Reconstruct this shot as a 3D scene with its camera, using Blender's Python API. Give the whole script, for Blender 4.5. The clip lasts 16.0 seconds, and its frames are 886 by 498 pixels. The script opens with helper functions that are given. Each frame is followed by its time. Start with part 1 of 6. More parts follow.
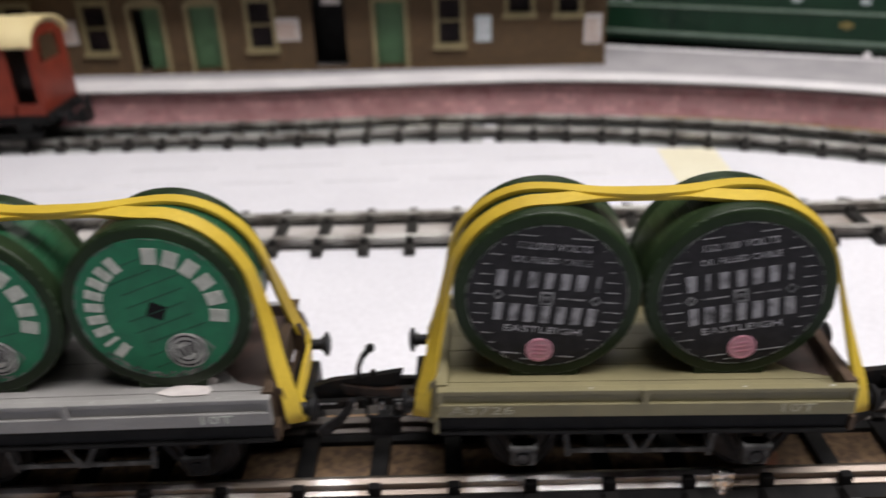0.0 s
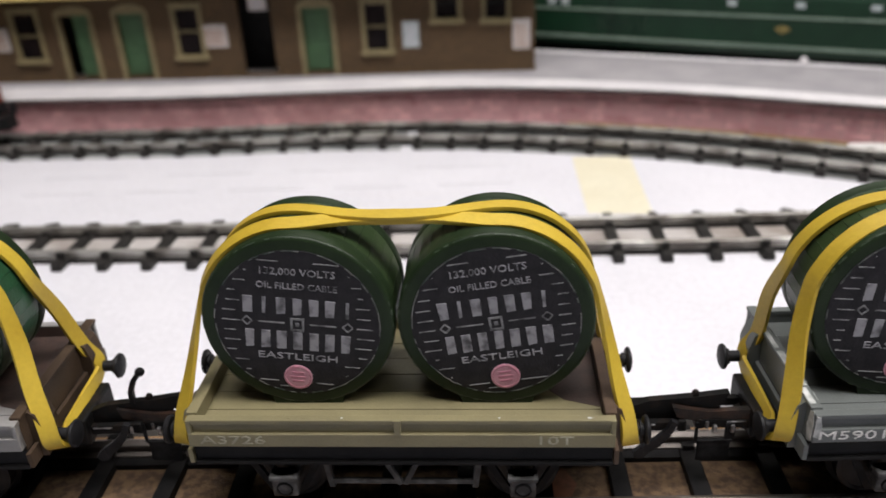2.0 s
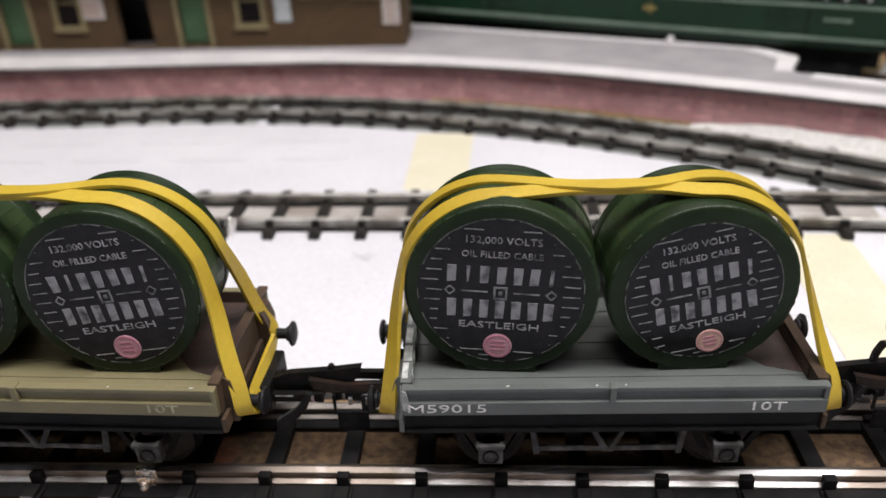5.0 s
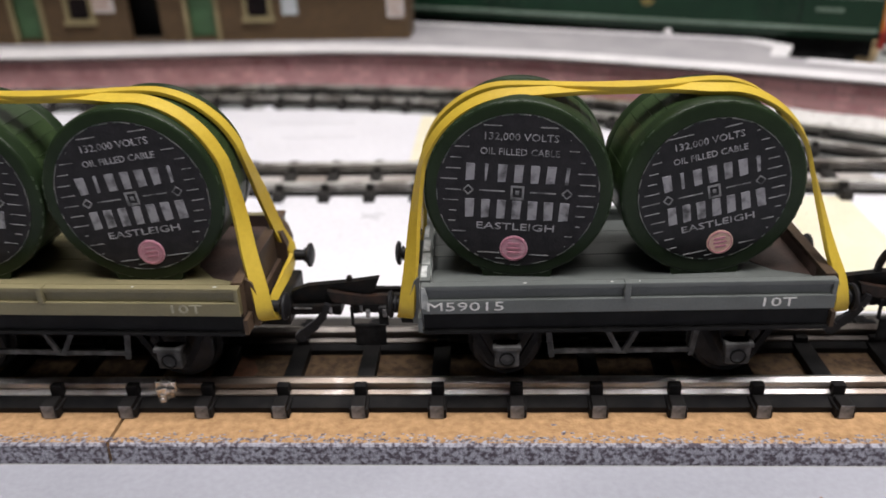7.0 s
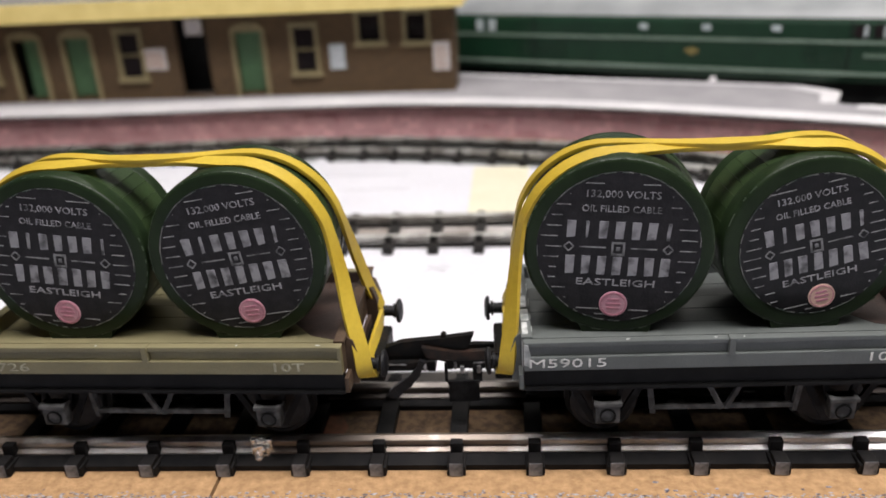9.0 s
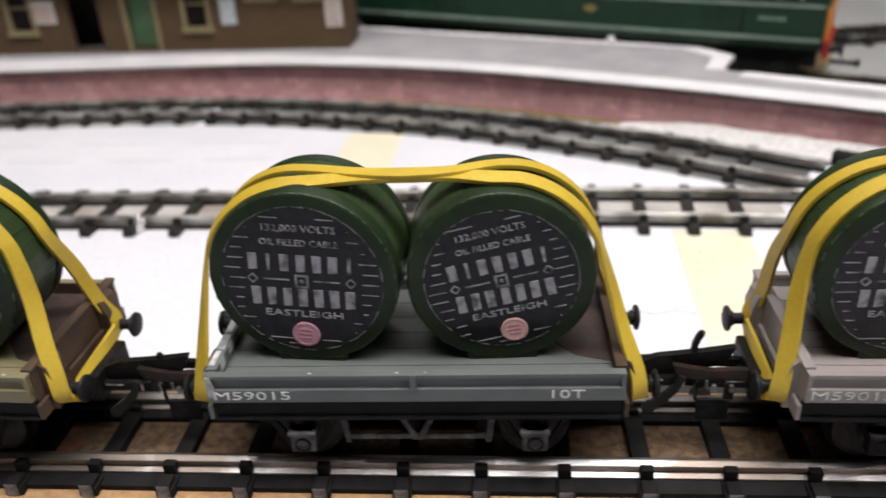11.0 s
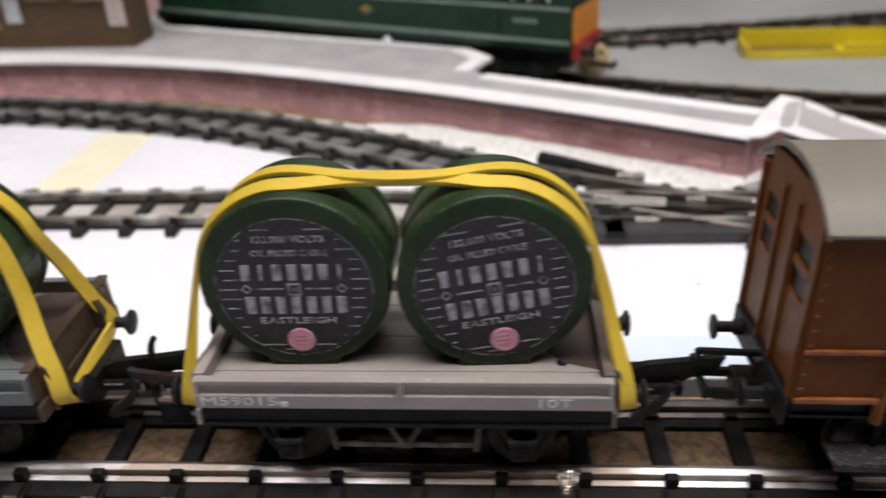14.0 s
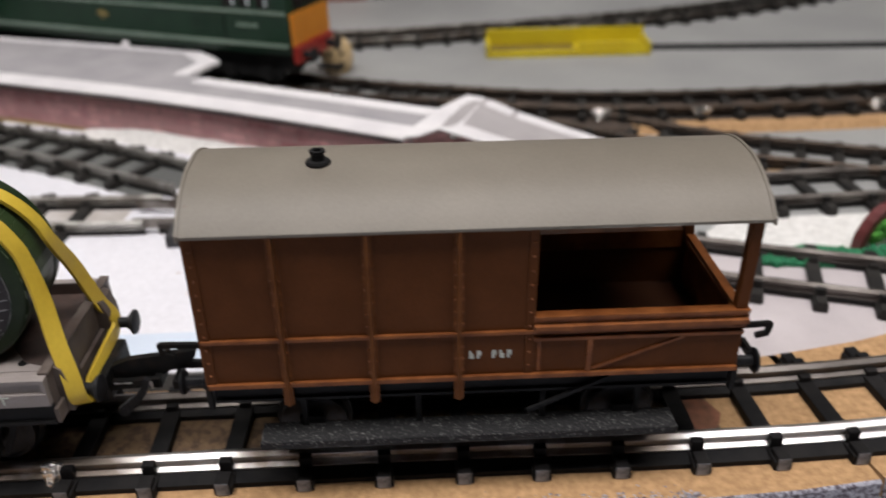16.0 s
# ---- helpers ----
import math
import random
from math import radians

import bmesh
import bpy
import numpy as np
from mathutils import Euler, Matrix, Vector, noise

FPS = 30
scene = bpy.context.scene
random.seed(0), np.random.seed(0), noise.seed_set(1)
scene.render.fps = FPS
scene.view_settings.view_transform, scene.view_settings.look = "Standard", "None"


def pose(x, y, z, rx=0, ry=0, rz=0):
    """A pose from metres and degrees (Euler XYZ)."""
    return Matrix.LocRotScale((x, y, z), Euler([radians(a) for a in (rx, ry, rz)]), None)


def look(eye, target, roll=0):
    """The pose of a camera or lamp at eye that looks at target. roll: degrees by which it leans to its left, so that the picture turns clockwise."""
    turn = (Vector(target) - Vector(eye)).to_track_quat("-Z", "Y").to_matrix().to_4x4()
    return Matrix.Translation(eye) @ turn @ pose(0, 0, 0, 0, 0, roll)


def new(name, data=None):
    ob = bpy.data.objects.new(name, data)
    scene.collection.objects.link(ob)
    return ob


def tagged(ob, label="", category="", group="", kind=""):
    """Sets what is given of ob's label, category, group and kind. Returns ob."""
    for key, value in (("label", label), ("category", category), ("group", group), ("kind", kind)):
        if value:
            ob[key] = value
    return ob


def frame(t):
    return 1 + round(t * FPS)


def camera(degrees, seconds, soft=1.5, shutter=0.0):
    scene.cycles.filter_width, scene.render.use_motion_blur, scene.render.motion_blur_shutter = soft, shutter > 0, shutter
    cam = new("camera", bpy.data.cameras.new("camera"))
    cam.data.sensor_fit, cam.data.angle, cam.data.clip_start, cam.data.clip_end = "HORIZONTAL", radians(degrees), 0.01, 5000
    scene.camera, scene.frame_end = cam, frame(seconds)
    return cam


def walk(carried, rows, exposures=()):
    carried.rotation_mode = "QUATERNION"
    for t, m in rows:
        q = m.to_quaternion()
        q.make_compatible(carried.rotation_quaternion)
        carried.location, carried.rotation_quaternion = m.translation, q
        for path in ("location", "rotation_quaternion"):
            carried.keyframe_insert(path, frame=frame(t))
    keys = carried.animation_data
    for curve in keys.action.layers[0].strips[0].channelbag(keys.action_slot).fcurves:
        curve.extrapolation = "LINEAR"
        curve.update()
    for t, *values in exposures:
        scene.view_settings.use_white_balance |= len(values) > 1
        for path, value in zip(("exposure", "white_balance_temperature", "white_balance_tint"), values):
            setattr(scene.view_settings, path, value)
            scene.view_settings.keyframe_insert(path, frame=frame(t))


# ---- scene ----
U = 0.0095          # one plan unit in metres
cam = camera(58.0, 16.0, soft=1.6, shutter=0.45)
ROWS = [             # seconds, eye in plan units, yaw, pitch, roll in degrees
    (0.0, -3.160, -10.753, 11.382, 0.85, -26.92, -2.14),
    (0.5, -0.272, -10.596, 11.346, 1.54, -26.97, -2.47),
    (1.0, 0.605, -10.545, 10.930, 1.69, -26.50, -2.39),
    (1.5, 0.809, -10.327, 11.256, 2.16, -26.33, -2.45),
    (2.0, 1.365, -10.107, 11.363, 2.80, -26.86, -2.81),
    (2.5, 2.212, -10.029, 11.540, 2.94, -28.02, -2.88),
    (3.0, 3.951, -10.307, 11.663, 2.81, -28.33, -2.60),
    (3.5, 4.938, -10.424, 11.727, 3.01, -27.95, -2.54),
    (4.0, 5.866, -10.379, 11.955, 3.39, -28.12, -2.62),
    (4.5, 7.482, -10.113, 11.432, 3.60, -28.52, -2.47),
    (4.7, 8.065, -10.168, 11.412, 3.83, -28.81, -2.48),
    (6.8, 8.082, -11.045, 10.642, 3.85, -27.40, -2.23),
    (7.0, 7.647, -11.673, 9.587, 3.23, -26.20, -2.04),
    (7.5, 7.564, -12.446, 9.577, 3.29, -24.24, -2.49),
    (8.0, 6.616, -12.513, 9.380, 3.62, -21.27, -2.55),
    (8.2, 6.126, -12.524, 9.247, 363.71, -20.30, -2.77),
    (10.3, 8.661, -10.098, 11.237, 5.51, -28.61, -3.22),
    (10.5, 9.683, -10.094, 11.186, 5.42, -28.49, -3.22),
    (11.0, 11.654, -10.292, 11.043, 5.49, -28.24, -3.23),
    (11.5, 12.785, -10.321, 10.937, 5.47, -28.40, -3.30),
    (12.0, 14.186, -10.136, 11.044, 5.30, -28.54, -3.27),
    (12.5, 16.115, -9.786, 11.021, 4.81, -28.48, -3.12),
    (13.0, 17.730, -9.739, 10.703, 4.43, -28.46, -2.77),
    (13.5, 18.935, -9.630, 10.796, 4.38, -28.59, -2.68),
    (14.0, 21.178, -9.804, 10.915, 4.52, -28.68, -2.75),
    (14.5, 23.555, -10.127, 11.277, 4.15, -28.71, -2.42),
    (15.0, 25.949, -10.209, 11.469, 2.71, -28.67, -1.98),
    (15.5, 27.723, -10.208, 11.480, -1.08, -29.11, -1.85),
    (16.0, 29.231, -10.607, 11.241, -1.79, -29.31, -1.75),
]


def eye_pose(x, y, z, yaw, pitch, roll):
    cy, sy = math.cos(radians(yaw)), math.sin(radians(yaw))
    cp, sp = math.cos(radians(pitch)), math.sin(radians(pitch))
    ahead = Vector((-sy * cp, cy * cp, sp))
    eye = Vector((x, y, z)) * U
    return look(eye, eye + ahead, roll)


EXPOSURES = [(0.0, 0.02), (1.5, 0.07), (4.5, 0.02), (7.0, 0.12), (7.5, -0.02), (8.0, 0.52), (8.8, 0.25), (10.5, 0.10), (12.0, 0.20), (14.5, 0.06), (15.2, 0.0), (16.0, -0.14)]
walk(cam, [(r[0], eye_pose(*r[1:])) for r in ROWS], EXPOSURES)
cam.data.dof.use_dof = True
cam.data.dof.focus_distance = 13.5 * U
cam.data.dof.aperture_fstop = 18.0

# ---- light ----
scene.view_settings.exposure = 0.0
world = bpy.data.worlds.new("room_air")
world.use_nodes = True
world.node_tree.nodes["Background"].inputs[0].default_value = (0.8, 0.8, 0.85, 1)
world.node_tree.nodes["Background"].inputs[1].default_value = 0.03
scene.world = world


def area_lamp(name, x, y, z, sx, sy, watts, colour):
    data = bpy.data.lights.new(name, "AREA")
    data.shape, data.size, data.size_y, data.energy, data.color = "RECTANGLE", sx, sy, watts, colour
    ob = new(name, data)
    ob.matrix_world = pose(x, y, z)
    return ob


# Both fittings are unseen; the second is added to brighten the rear.
LAMPS = ((0.28, -0.10, 0.80, 9.6, (1.0, 0.95, 0.94)), (0.2, 1.3, 1.26, 2.5, (1.0, 0.96, 0.90)))
for lx, ly, lz, watts, tint in LAMPS:
    area_lamp("ceiling_lamp_light", lx, ly, lz, 1.0, 0.32, watts, tint)

# ---- materials ----


def mat(name, c1, c2=None, scale=300.0, rough=0.5, metal=0.0, bump=0.0, fine=2500.0, spec=0.5, rough2=None, detail=6.0, contrast=(0.35, 0.65), per=0.0, glow=0.0):
    m = bpy.data.materials.new(name)
    m.use_nodes = True
    nt = m.node_tree
    b = nt.nodes["Principled BSDF"]
    c2 = c2 or tuple(v * 0.75 for v in c1)
    tc = nt.nodes.new("ShaderNodeTexCoord")
    n = nt.nodes.new("ShaderNodeTexNoise")
    n.inputs["Scale"].default_value, n.inputs["Detail"].default_value = scale, detail
    nt.links.new(tc.outputs["Object"], n.inputs["Vector"])
    r = nt.nodes.new("ShaderNodeValToRGB")
    r.color_ramp.elements[0].position, r.color_ramp.elements[1].position = contrast
    r.color_ramp.elements[0].color, r.color_ramp.elements[1].color = (*c1, 1), (*c2, 1)
    nt.links.new(n.outputs["Fac"], r.inputs["Fac"])
    out = r.outputs["Color"]
    f = nt.nodes.new("ShaderNodeTexNoise")
    f.inputs["Scale"].default_value, f.inputs["Detail"].default_value = fine, 3.0
    nt.links.new(tc.outputs["Object"], f.inputs["Vector"])
    mr = nt.nodes.new("ShaderNodeMapRange")
    mr.inputs["To Min"].default_value, mr.inputs["To Max"].default_value = 0.88, 1.12
    nt.links.new(f.outputs["Fac"], mr.inputs["Value"])
    mul = nt.nodes.new("ShaderNodeVectorMath")
    mul.operation = "SCALE"
    nt.links.new(out, mul.inputs[0])
    nt.links.new(mr.outputs[0], mul.inputs["Scale"])
    out = mul.outputs[0]
    if per:
        oi = nt.nodes.new("ShaderNodeObjectInfo")
        m2 = nt.nodes.new("ShaderNodeMapRange")
        m2.inputs["To Min"].default_value, m2.inputs["To Max"].default_value = 1 - per, 1 + per
        nt.links.new(oi.outputs["Random"], m2.inputs["Value"])
        mul2 = nt.nodes.new("ShaderNodeVectorMath")
        mul2.operation = "SCALE"
        nt.links.new(out, mul2.inputs[0])
        nt.links.new(m2.outputs[0], mul2.inputs["Scale"])
        out = mul2.outputs[0]
    nt.links.new(out, b.inputs["Base Color"])
    b.inputs["Roughness"].default_value, b.inputs["Metallic"].default_value = rough, metal
    b.inputs["Specular IOR Level"].default_value = spec
    if rough2 is not None:
        m3 = nt.nodes.new("ShaderNodeMapRange")
        m3.inputs["To Min"].default_value, m3.inputs["To Max"].default_value = rough, rough2
        nt.links.new(n.outputs["Fac"], m3.inputs["Value"])
        nt.links.new(m3.outputs[0], b.inputs["Roughness"])
    if bump:
        bp = nt.nodes.new("ShaderNodeBump")
        bp.inputs["Strength"].default_value, bp.inputs["Distance"].default_value = bump, 0.0004
        nt.links.new(f.outputs["Fac"], bp.inputs["Height"])
        nt.links.new(bp.outputs["Normal"], b.inputs["Normal"])
    return m


def brick_mat(name, c1, c2, mortar, scale, contrast=(0.35, 0.65)):
    m = mat(name, c1, c2, 110, 0.85, contrast=contrast)
    nt = m.node_tree
    b = nt.nodes["Principled BSDF"]
    src = b.inputs["Base Color"].links[0].from_socket
    tc = nt.nodes.new("ShaderNodeTexCoord")
    sep = nt.nodes.new("ShaderNodeSeparateXYZ")
    com = nt.nodes.new("ShaderNodeCombineXYZ")
    add = nt.nodes.new("ShaderNodeMath")
    nt.links.new(tc.outputs["Object"], sep.inputs[0])
    nt.links.new(sep.outputs[0], add.inputs[0])
    nt.links.new(sep.outputs[1], add.inputs[1])
    nt.links.new(add.outputs[0], com.inputs[0])
    nt.links.new(sep.outputs[2], com.inputs[1])
    br = nt.nodes.new("ShaderNodeTexBrick")
    br.inputs["Scale"].default_value = scale
    br.inputs["Mortar Size"].default_value = 0.03
    br.inputs["Color2"].default_value = (*(v * 0.7 for v in c1), 1)
    br.inputs["Mortar"].default_value = (*mortar, 1)
    nt.links.new(com.outputs[0], br.inputs["Vector"])
    nt.links.new(src, br.inputs["Color1"])
    nt.links.new(br.outputs["Color"], b.inputs["Base Color"])
    return m


BOARD = mat("grey_board_paint", (0.318, 0.321, 0.314), (0.267, 0.270, 0.266), 18, 0.6, bump=0.1, fine=900)
PAPER = mat("white_paper", (0.735, 0.73, 0.775), (0.685, 0.68, 0.725), 25, 0.75, bump=0.05, fine=600)
TAPE = mat("masking_tape", (0.78, 0.74, 0.58), (0.74, 0.69, 0.52), 60, 0.6, bump=0.15, fine=900)
PENCIL = mat("pencil", (0.55, 0.55, 0.58), (0.65, 0.65, 0.68), 900, 0.7)
CORK = mat("cork", (0.50, 0.305, 0.150), (0.32, 0.185, 0.085), 700, 0.9, bump=0.5, fine=1800, contrast=(0.3, 0.7))
CORK_SIDE = mat("grey_painted_cork_side", (0.40, 0.40, 0.46), (0.09, 0.075, 0.095), 1250, 0.85, bump=0.9, fine=2200, contrast=(0.42, 0.60))
SLEEPER = mat("black_sleeper_plastic", (0.008, 0.008, 0.009), (0.016, 0.015, 0.015), 250, 0.55, bump=0.1, per=0.2, spec=0.1)
SLEEPER_OLD = mat("dusty_sleeper_plastic", (0.012, 0.012, 0.012), (0.026, 0.024, 0.022), 250, 0.6, bump=0.1, per=0.2, spec=0.25)
RAIL = mat("nickel_rail", (0.80, 0.79, 0.79), (0.25, 0.21, 0.18), 60, 0.26, 0.85, rough2=0.62, contrast=(0.36, 0.55), detail=9.0)
RAIL_DULL = mat("dull_nickel_rail", (0.36, 0.34, 0.31), (0.12, 0.10, 0.085), 90, 0.3, 0.95, rough2=0.5, contrast=(0.36, 0.56))
# Dark metal for dirty rails and for the near track's shaded far rail.
RAIL_DARK = mat("dark_rail", (0.20, 0.18, 0.165), (0.06, 0.05, 0.045), 70, 0.4, 0.7, rough2=0.55)
RAIL_PALE = mat("pale_worn_rail", (0.50, 0.49, 0.46), (0.17, 0.155, 0.14), 90, 0.35, 0.8, rough2=0.55, contrast=(0.40, 0.62))
RAIL_RUST = mat("tarnished_rail", (0.13, 0.10, 0.08), (0.06, 0.048, 0.04), 90, 0.4, 0.9, rough2=0.55)
JOINER = mat("bright_rail_joiner", (0.95, 0.94, 0.92), (0.8, 0.78, 0.75), 900, 0.22, 0.9, bump=0.3)
BLACK = mat("black_plastic", (0.010, 0.010, 0.0105), (0.016, 0.016, 0.016), 200, 0.5, bump=0.08, spec=0.1)
UNDER = mat("grey_black_plastic", (0.010, 0.010, 0.0105), (0.019, 0.019, 0.02), 300, 0.6, bump=0.1, spec=0.08)
AXLE = mat("dark_axle_guard_plastic", (0.009, 0.009, 0.0095), (0.026, 0.026, 0.027), 420, 0.6, bump=0.1, contrast=(0.5, 0.72), spec=0.08)
BUFFER = mat("black_buffer_plastic", (0.008, 0.008, 0.009), (0.018, 0.018, 0.02), 500, 0.5, bump=0.1, spec=0.2)
COUPLER = mat("black_coupling", (0.007, 0.007, 0.007), (0.02, 0.014, 0.011), 350, 0.5, bump=0.2, contrast=(0.5, 0.75), spec=0.12)
WHEEL = mat("wheel_plastic", (0.006, 0.006, 0.006), (0.011, 0.011, 0.011), 300, 0.5, spec=0.08)
BAND = mat("yellow_elastic", (0.58, 0.415, 0.042), (0.47, 0.32, 0.026), 70, 0.5, bump=0.15, fine=1200)
DRUM = mat("dark_green_drum_plastic", (0.024, 0.042, 0.016), (0.037, 0.061, 0.024), 160, 0.38, bump=0.12, fine=1500, spec=0.2)
DRUM_STREAK = mat("streaked_green_drum_plastic", (0.020, 0.085, 0.040), (0.022, 0.040, 0.016), 90, 0.3, bump=0.15, fine=1500, contrast=(0.40, 0.62), spec=0.35)
DRUM_RIM = mat("green_drum_rim", (0.014, 0.025, 0.011), (0.020, 0.035, 0.015), 200, 0.35, bump=0.1, spec=0.2)
LABEL = mat("black_paper_label", (0.020, 0.019, 0.022), (0.031, 0.029, 0.033), 500, 0.55, bump=0.15, spec=0.2)
LABEL_DARK = mat("glossy_black_label", (0.007, 0.007, 0.008), (0.014, 0.013, 0.015), 500, 0.3, bump=0.1, spec=0.3)
EDGE_WEAR = mat("rubbed_green_edge", (0.085, 0.115, 0.07), (0.03, 0.05, 0.026), 300, 0.5)
LABEL_EDGE = mat("worn_label_edge", (0.22, 0.22, 0.21), (0.03, 0.05, 0.04), 350, 0.6, contrast=(0.4, 0.6))
INK = mat("pale_grey_print", (0.36, 0.355, 0.38), (0.085, 0.085, 0.09), 420, 0.6, contrast=(0.46, 0.66), spec=0.2)
INK_FAINT = mat("faint_grey_print", (0.29, 0.29, 0.30), (0.07, 0.07, 0.074), 420, 0.6, contrast=(0.45, 0.68), spec=0.2)
CHIP = mat("pale_paint_chip", (0.6, 0.6, 0.58), (0.45, 0.46, 0.45), 900, 0.7)
PINK = mat("pink_roundel", (0.66, 0.31, 0.41), (0.72, 0.42, 0.50), 500, 0.6)
PINK_PALE = mat("pale_pink_roundel", (0.80, 0.56, 0.46), (0.72, 0.48, 0.40), 600, 0.6)
PINK_INK = mat("pink_print", (0.52, 0.20, 0.28), (0.6, 0.28, 0.34), 400, 0.6)
LABEL_GREEN = mat("bright_green_label", (0.010, 0.20, 0.09), (0.008, 0.15, 0.07), 300, 0.5)
GREEN_DARK = mat("dark_green_rule", (0.006, 0.09, 0.045), (0.006, 0.07, 0.035), 300, 0.5)
WHITE_INK = mat("off_white_print", (0.62, 0.64, 0.58), (0.45, 0.48, 0.42), 600, 0.6)
SILVER = mat("silver_badge", (0.66, 0.66, 0.62), (0.4, 0.4, 0.38), 500, 0.5)
OLIVE = mat("olive_wagon_plastic", (0.235, 0.208, 0.112), (0.195, 0.172, 0.094), 120, 0.45, bump=0.12)
SLATE = mat("slate_grey_wagon_plastic", (0.132, 0.145, 0.140), (0.106, 0.117, 0.112), 120, 0.45, bump=0.12)
MAUVE = mat("warm_grey_wagon_plastic", (0.285, 0.252, 0.238), (0.24, 0.212, 0.20), 120, 0.45, bump=0.12)
GREY = mat("mid_grey_wagon_plastic", (0.30, 0.292, 0.283), (0.245, 0.238, 0.232), 120, 0.45, bump=0.12)
BROWN = mat("brown_van_plastic", (0.110, 0.0375, 0.011), (0.091, 0.030, 0.008), 150, 0.5, bump=0.12, spec=0.1)
# Lighter brown paints highlights into the van's rails, ledges and rivets.
BROWN_LIT_EDGE = mat("lit_brown_edge", (0.27, 0.092, 0.026), (0.15, 0.046, 0.012), 250, 0.4, bump=0.1, spec=0.25)
# Van brown darkened so its colour carries the shade of the interior.
BROWN_SHADED = mat("shaded_brown_interior", (0.05, 0.019, 0.008), (0.035, 0.013, 0.006), 150, 0.5, spec=0.2)
ROOF = mat("warm_grey_roof_plastic", (0.176, 0.155, 0.125), (0.148, 0.130, 0.104), 45, 0.5, bump=0.1, fine=1800)
PLAT_WHITE = mat("white_platform_edge", (0.78, 0.76, 0.77), (0.66, 0.64, 0.66), 60, 0.7, bump=0.1)
PLAT_GREY = mat("grey_platform_surface", (0.375, 0.36, 0.375), (0.31, 0.30, 0.315), 70, 0.8, bump=0.15)
BRICK_RED = brick_mat("red_brick_paper", (0.74, 0.40, 0.41), (0.40, 0.17, 0.185), (0.46, 0.27, 0.27), 90, (0.43, 0.57))
BRICK_BROWN = brick_mat("brown_brick_plastic", (0.128, 0.078, 0.034), (0.098, 0.058, 0.026), (0.06, 0.038, 0.021), 200)
CREAM = mat("olive_cream_paint", (0.25, 0.205, 0.105), (0.20, 0.165, 0.085), 200, 0.6)
FASCIA = mat("cream_fascia_paint", (0.92, 0.75, 0.30), (0.84, 0.67, 0.25), 120, 0.6)
DOOR_GREEN = mat("green_door_paint", (0.062, 0.14, 0.062), (0.05, 0.112, 0.05), 150, 0.5)
PANE = mat("dark_window_pane", (0.012, 0.010, 0.011), (0.022, 0.016, 0.017), 200, 0.3, spec=0.06)
POSTER = mat("white_poster_paper", (0.62, 0.58, 0.56), (0.5, 0.46, 0.45), 300, 0.7)
POSTER_INK = mat("poster_print", (0.42, 0.26, 0.2), (0.5, 0.36, 0.28), 500, 0.7)
STATION_ROOF = mat("grey_slate_roof", (0.3, 0.29, 0.27), (0.24, 0.23, 0.21), 150, 0.7)
LOCO_GREEN = mat("dark_green_loco_paint", (0.0095, 0.038, 0.019), (0.007, 0.029, 0.015), 100, 0.3, spec=0.3)
LOCO_STRIPE = mat("pale_green_stripe", (0.23, 0.31, 0.25), (0.17, 0.24, 0.19), 150, 0.4)
LOCO_ROOF = mat("grey_loco_roof", (0.34, 0.355, 0.36), (0.25, 0.265, 0.27), 40, 0.4)
ORANGE = mat("orange_yellow_panel", (0.72, 0.27, 0.02), (0.66, 0.23, 0.015), 100, 0.4)
RED = mat("red_buffer_beam", (0.36, 0.03, 0.02), (0.3, 0.025, 0.02), 200, 0.45)
CREST = mat("dull_gold_crest", (0.34, 0.24, 0.07), (0.16, 0.14, 0.05), 400, 0.5)
LIT_GLASS = mat("pale_window_glass", (0.55, 0.6, 0.62), (0.4, 0.46, 0.48), 200, 0.15)
VAN_RED = mat("red_brown_van_paint", (0.22, 0.034, 0.018), (0.18, 0.028, 0.015), 150, 0.4, spec=0.3)
VAN_ROOF = mat("cream_van_roof", (0.80, 0.68, 0.38), (0.74, 0.6, 0.32), 80, 0.5)
YELLOW = mat("yellow_plastic", (0.62, 0.50, 0.02), (0.52, 0.40, 0.015), 60, 0.35)
GRASS = mat("green_scatter_mat", (0.018, 0.15, 0.07), (0.03, 0.20, 0.09), 600, 0.95, bump=0.6)
GREEN_BRIGHT = mat("bright_green_foam", (0.12, 0.42, 0.06), (0.08, 0.3, 0.05), 500, 0.9, bump=0.6)
BALLAST = mat("white_grey_ballast_paper", (0.76, 0.75, 0.73), (0.60, 0.59, 0.57), 500, 0.9, bump=0.4)
MAROON = mat("maroon_ring", (0.14, 0.03, 0.03), (0.1, 0.02, 0.02), 300, 0.5)
SKIN_PLASTER = mat("pale_plaster", (0.42, 0.41, 0.42), (0.36, 0.35, 0.36), 6, 0.8)
BUFF = mat("pale_buff_plastic", (0.62, 0.46, 0.26), (0.52, 0.38, 0.2), 200, 0.5)
WOOD = mat("orange_brown_box", (0.36, 0.17, 0.05), (0.28, 0.12, 0.035), 40, 0.6)
RUST_BOX = mat("red_brown_box", (0.26, 0.07, 0.035), (0.2, 0.05, 0.03), 40, 0.6)
PINKISH = mat("pink_brick_paper", (0.5, 0.33, 0.33), (0.42, 0.27, 0.27), 90, 0.7)
CORK_DARK = mat("old_dark_cork", (0.085, 0.06, 0.045), (0.035, 0.027, 0.022), 200, 0.9, bump=0.5)
FOOT = mat("gritty_footboard_plastic", (0.022, 0.022, 0.023), (0.24, 0.235, 0.23), 2300, 0.6, bump=0.9, contrast=(0.58, 0.74), detail=3.0, spec=0.15)
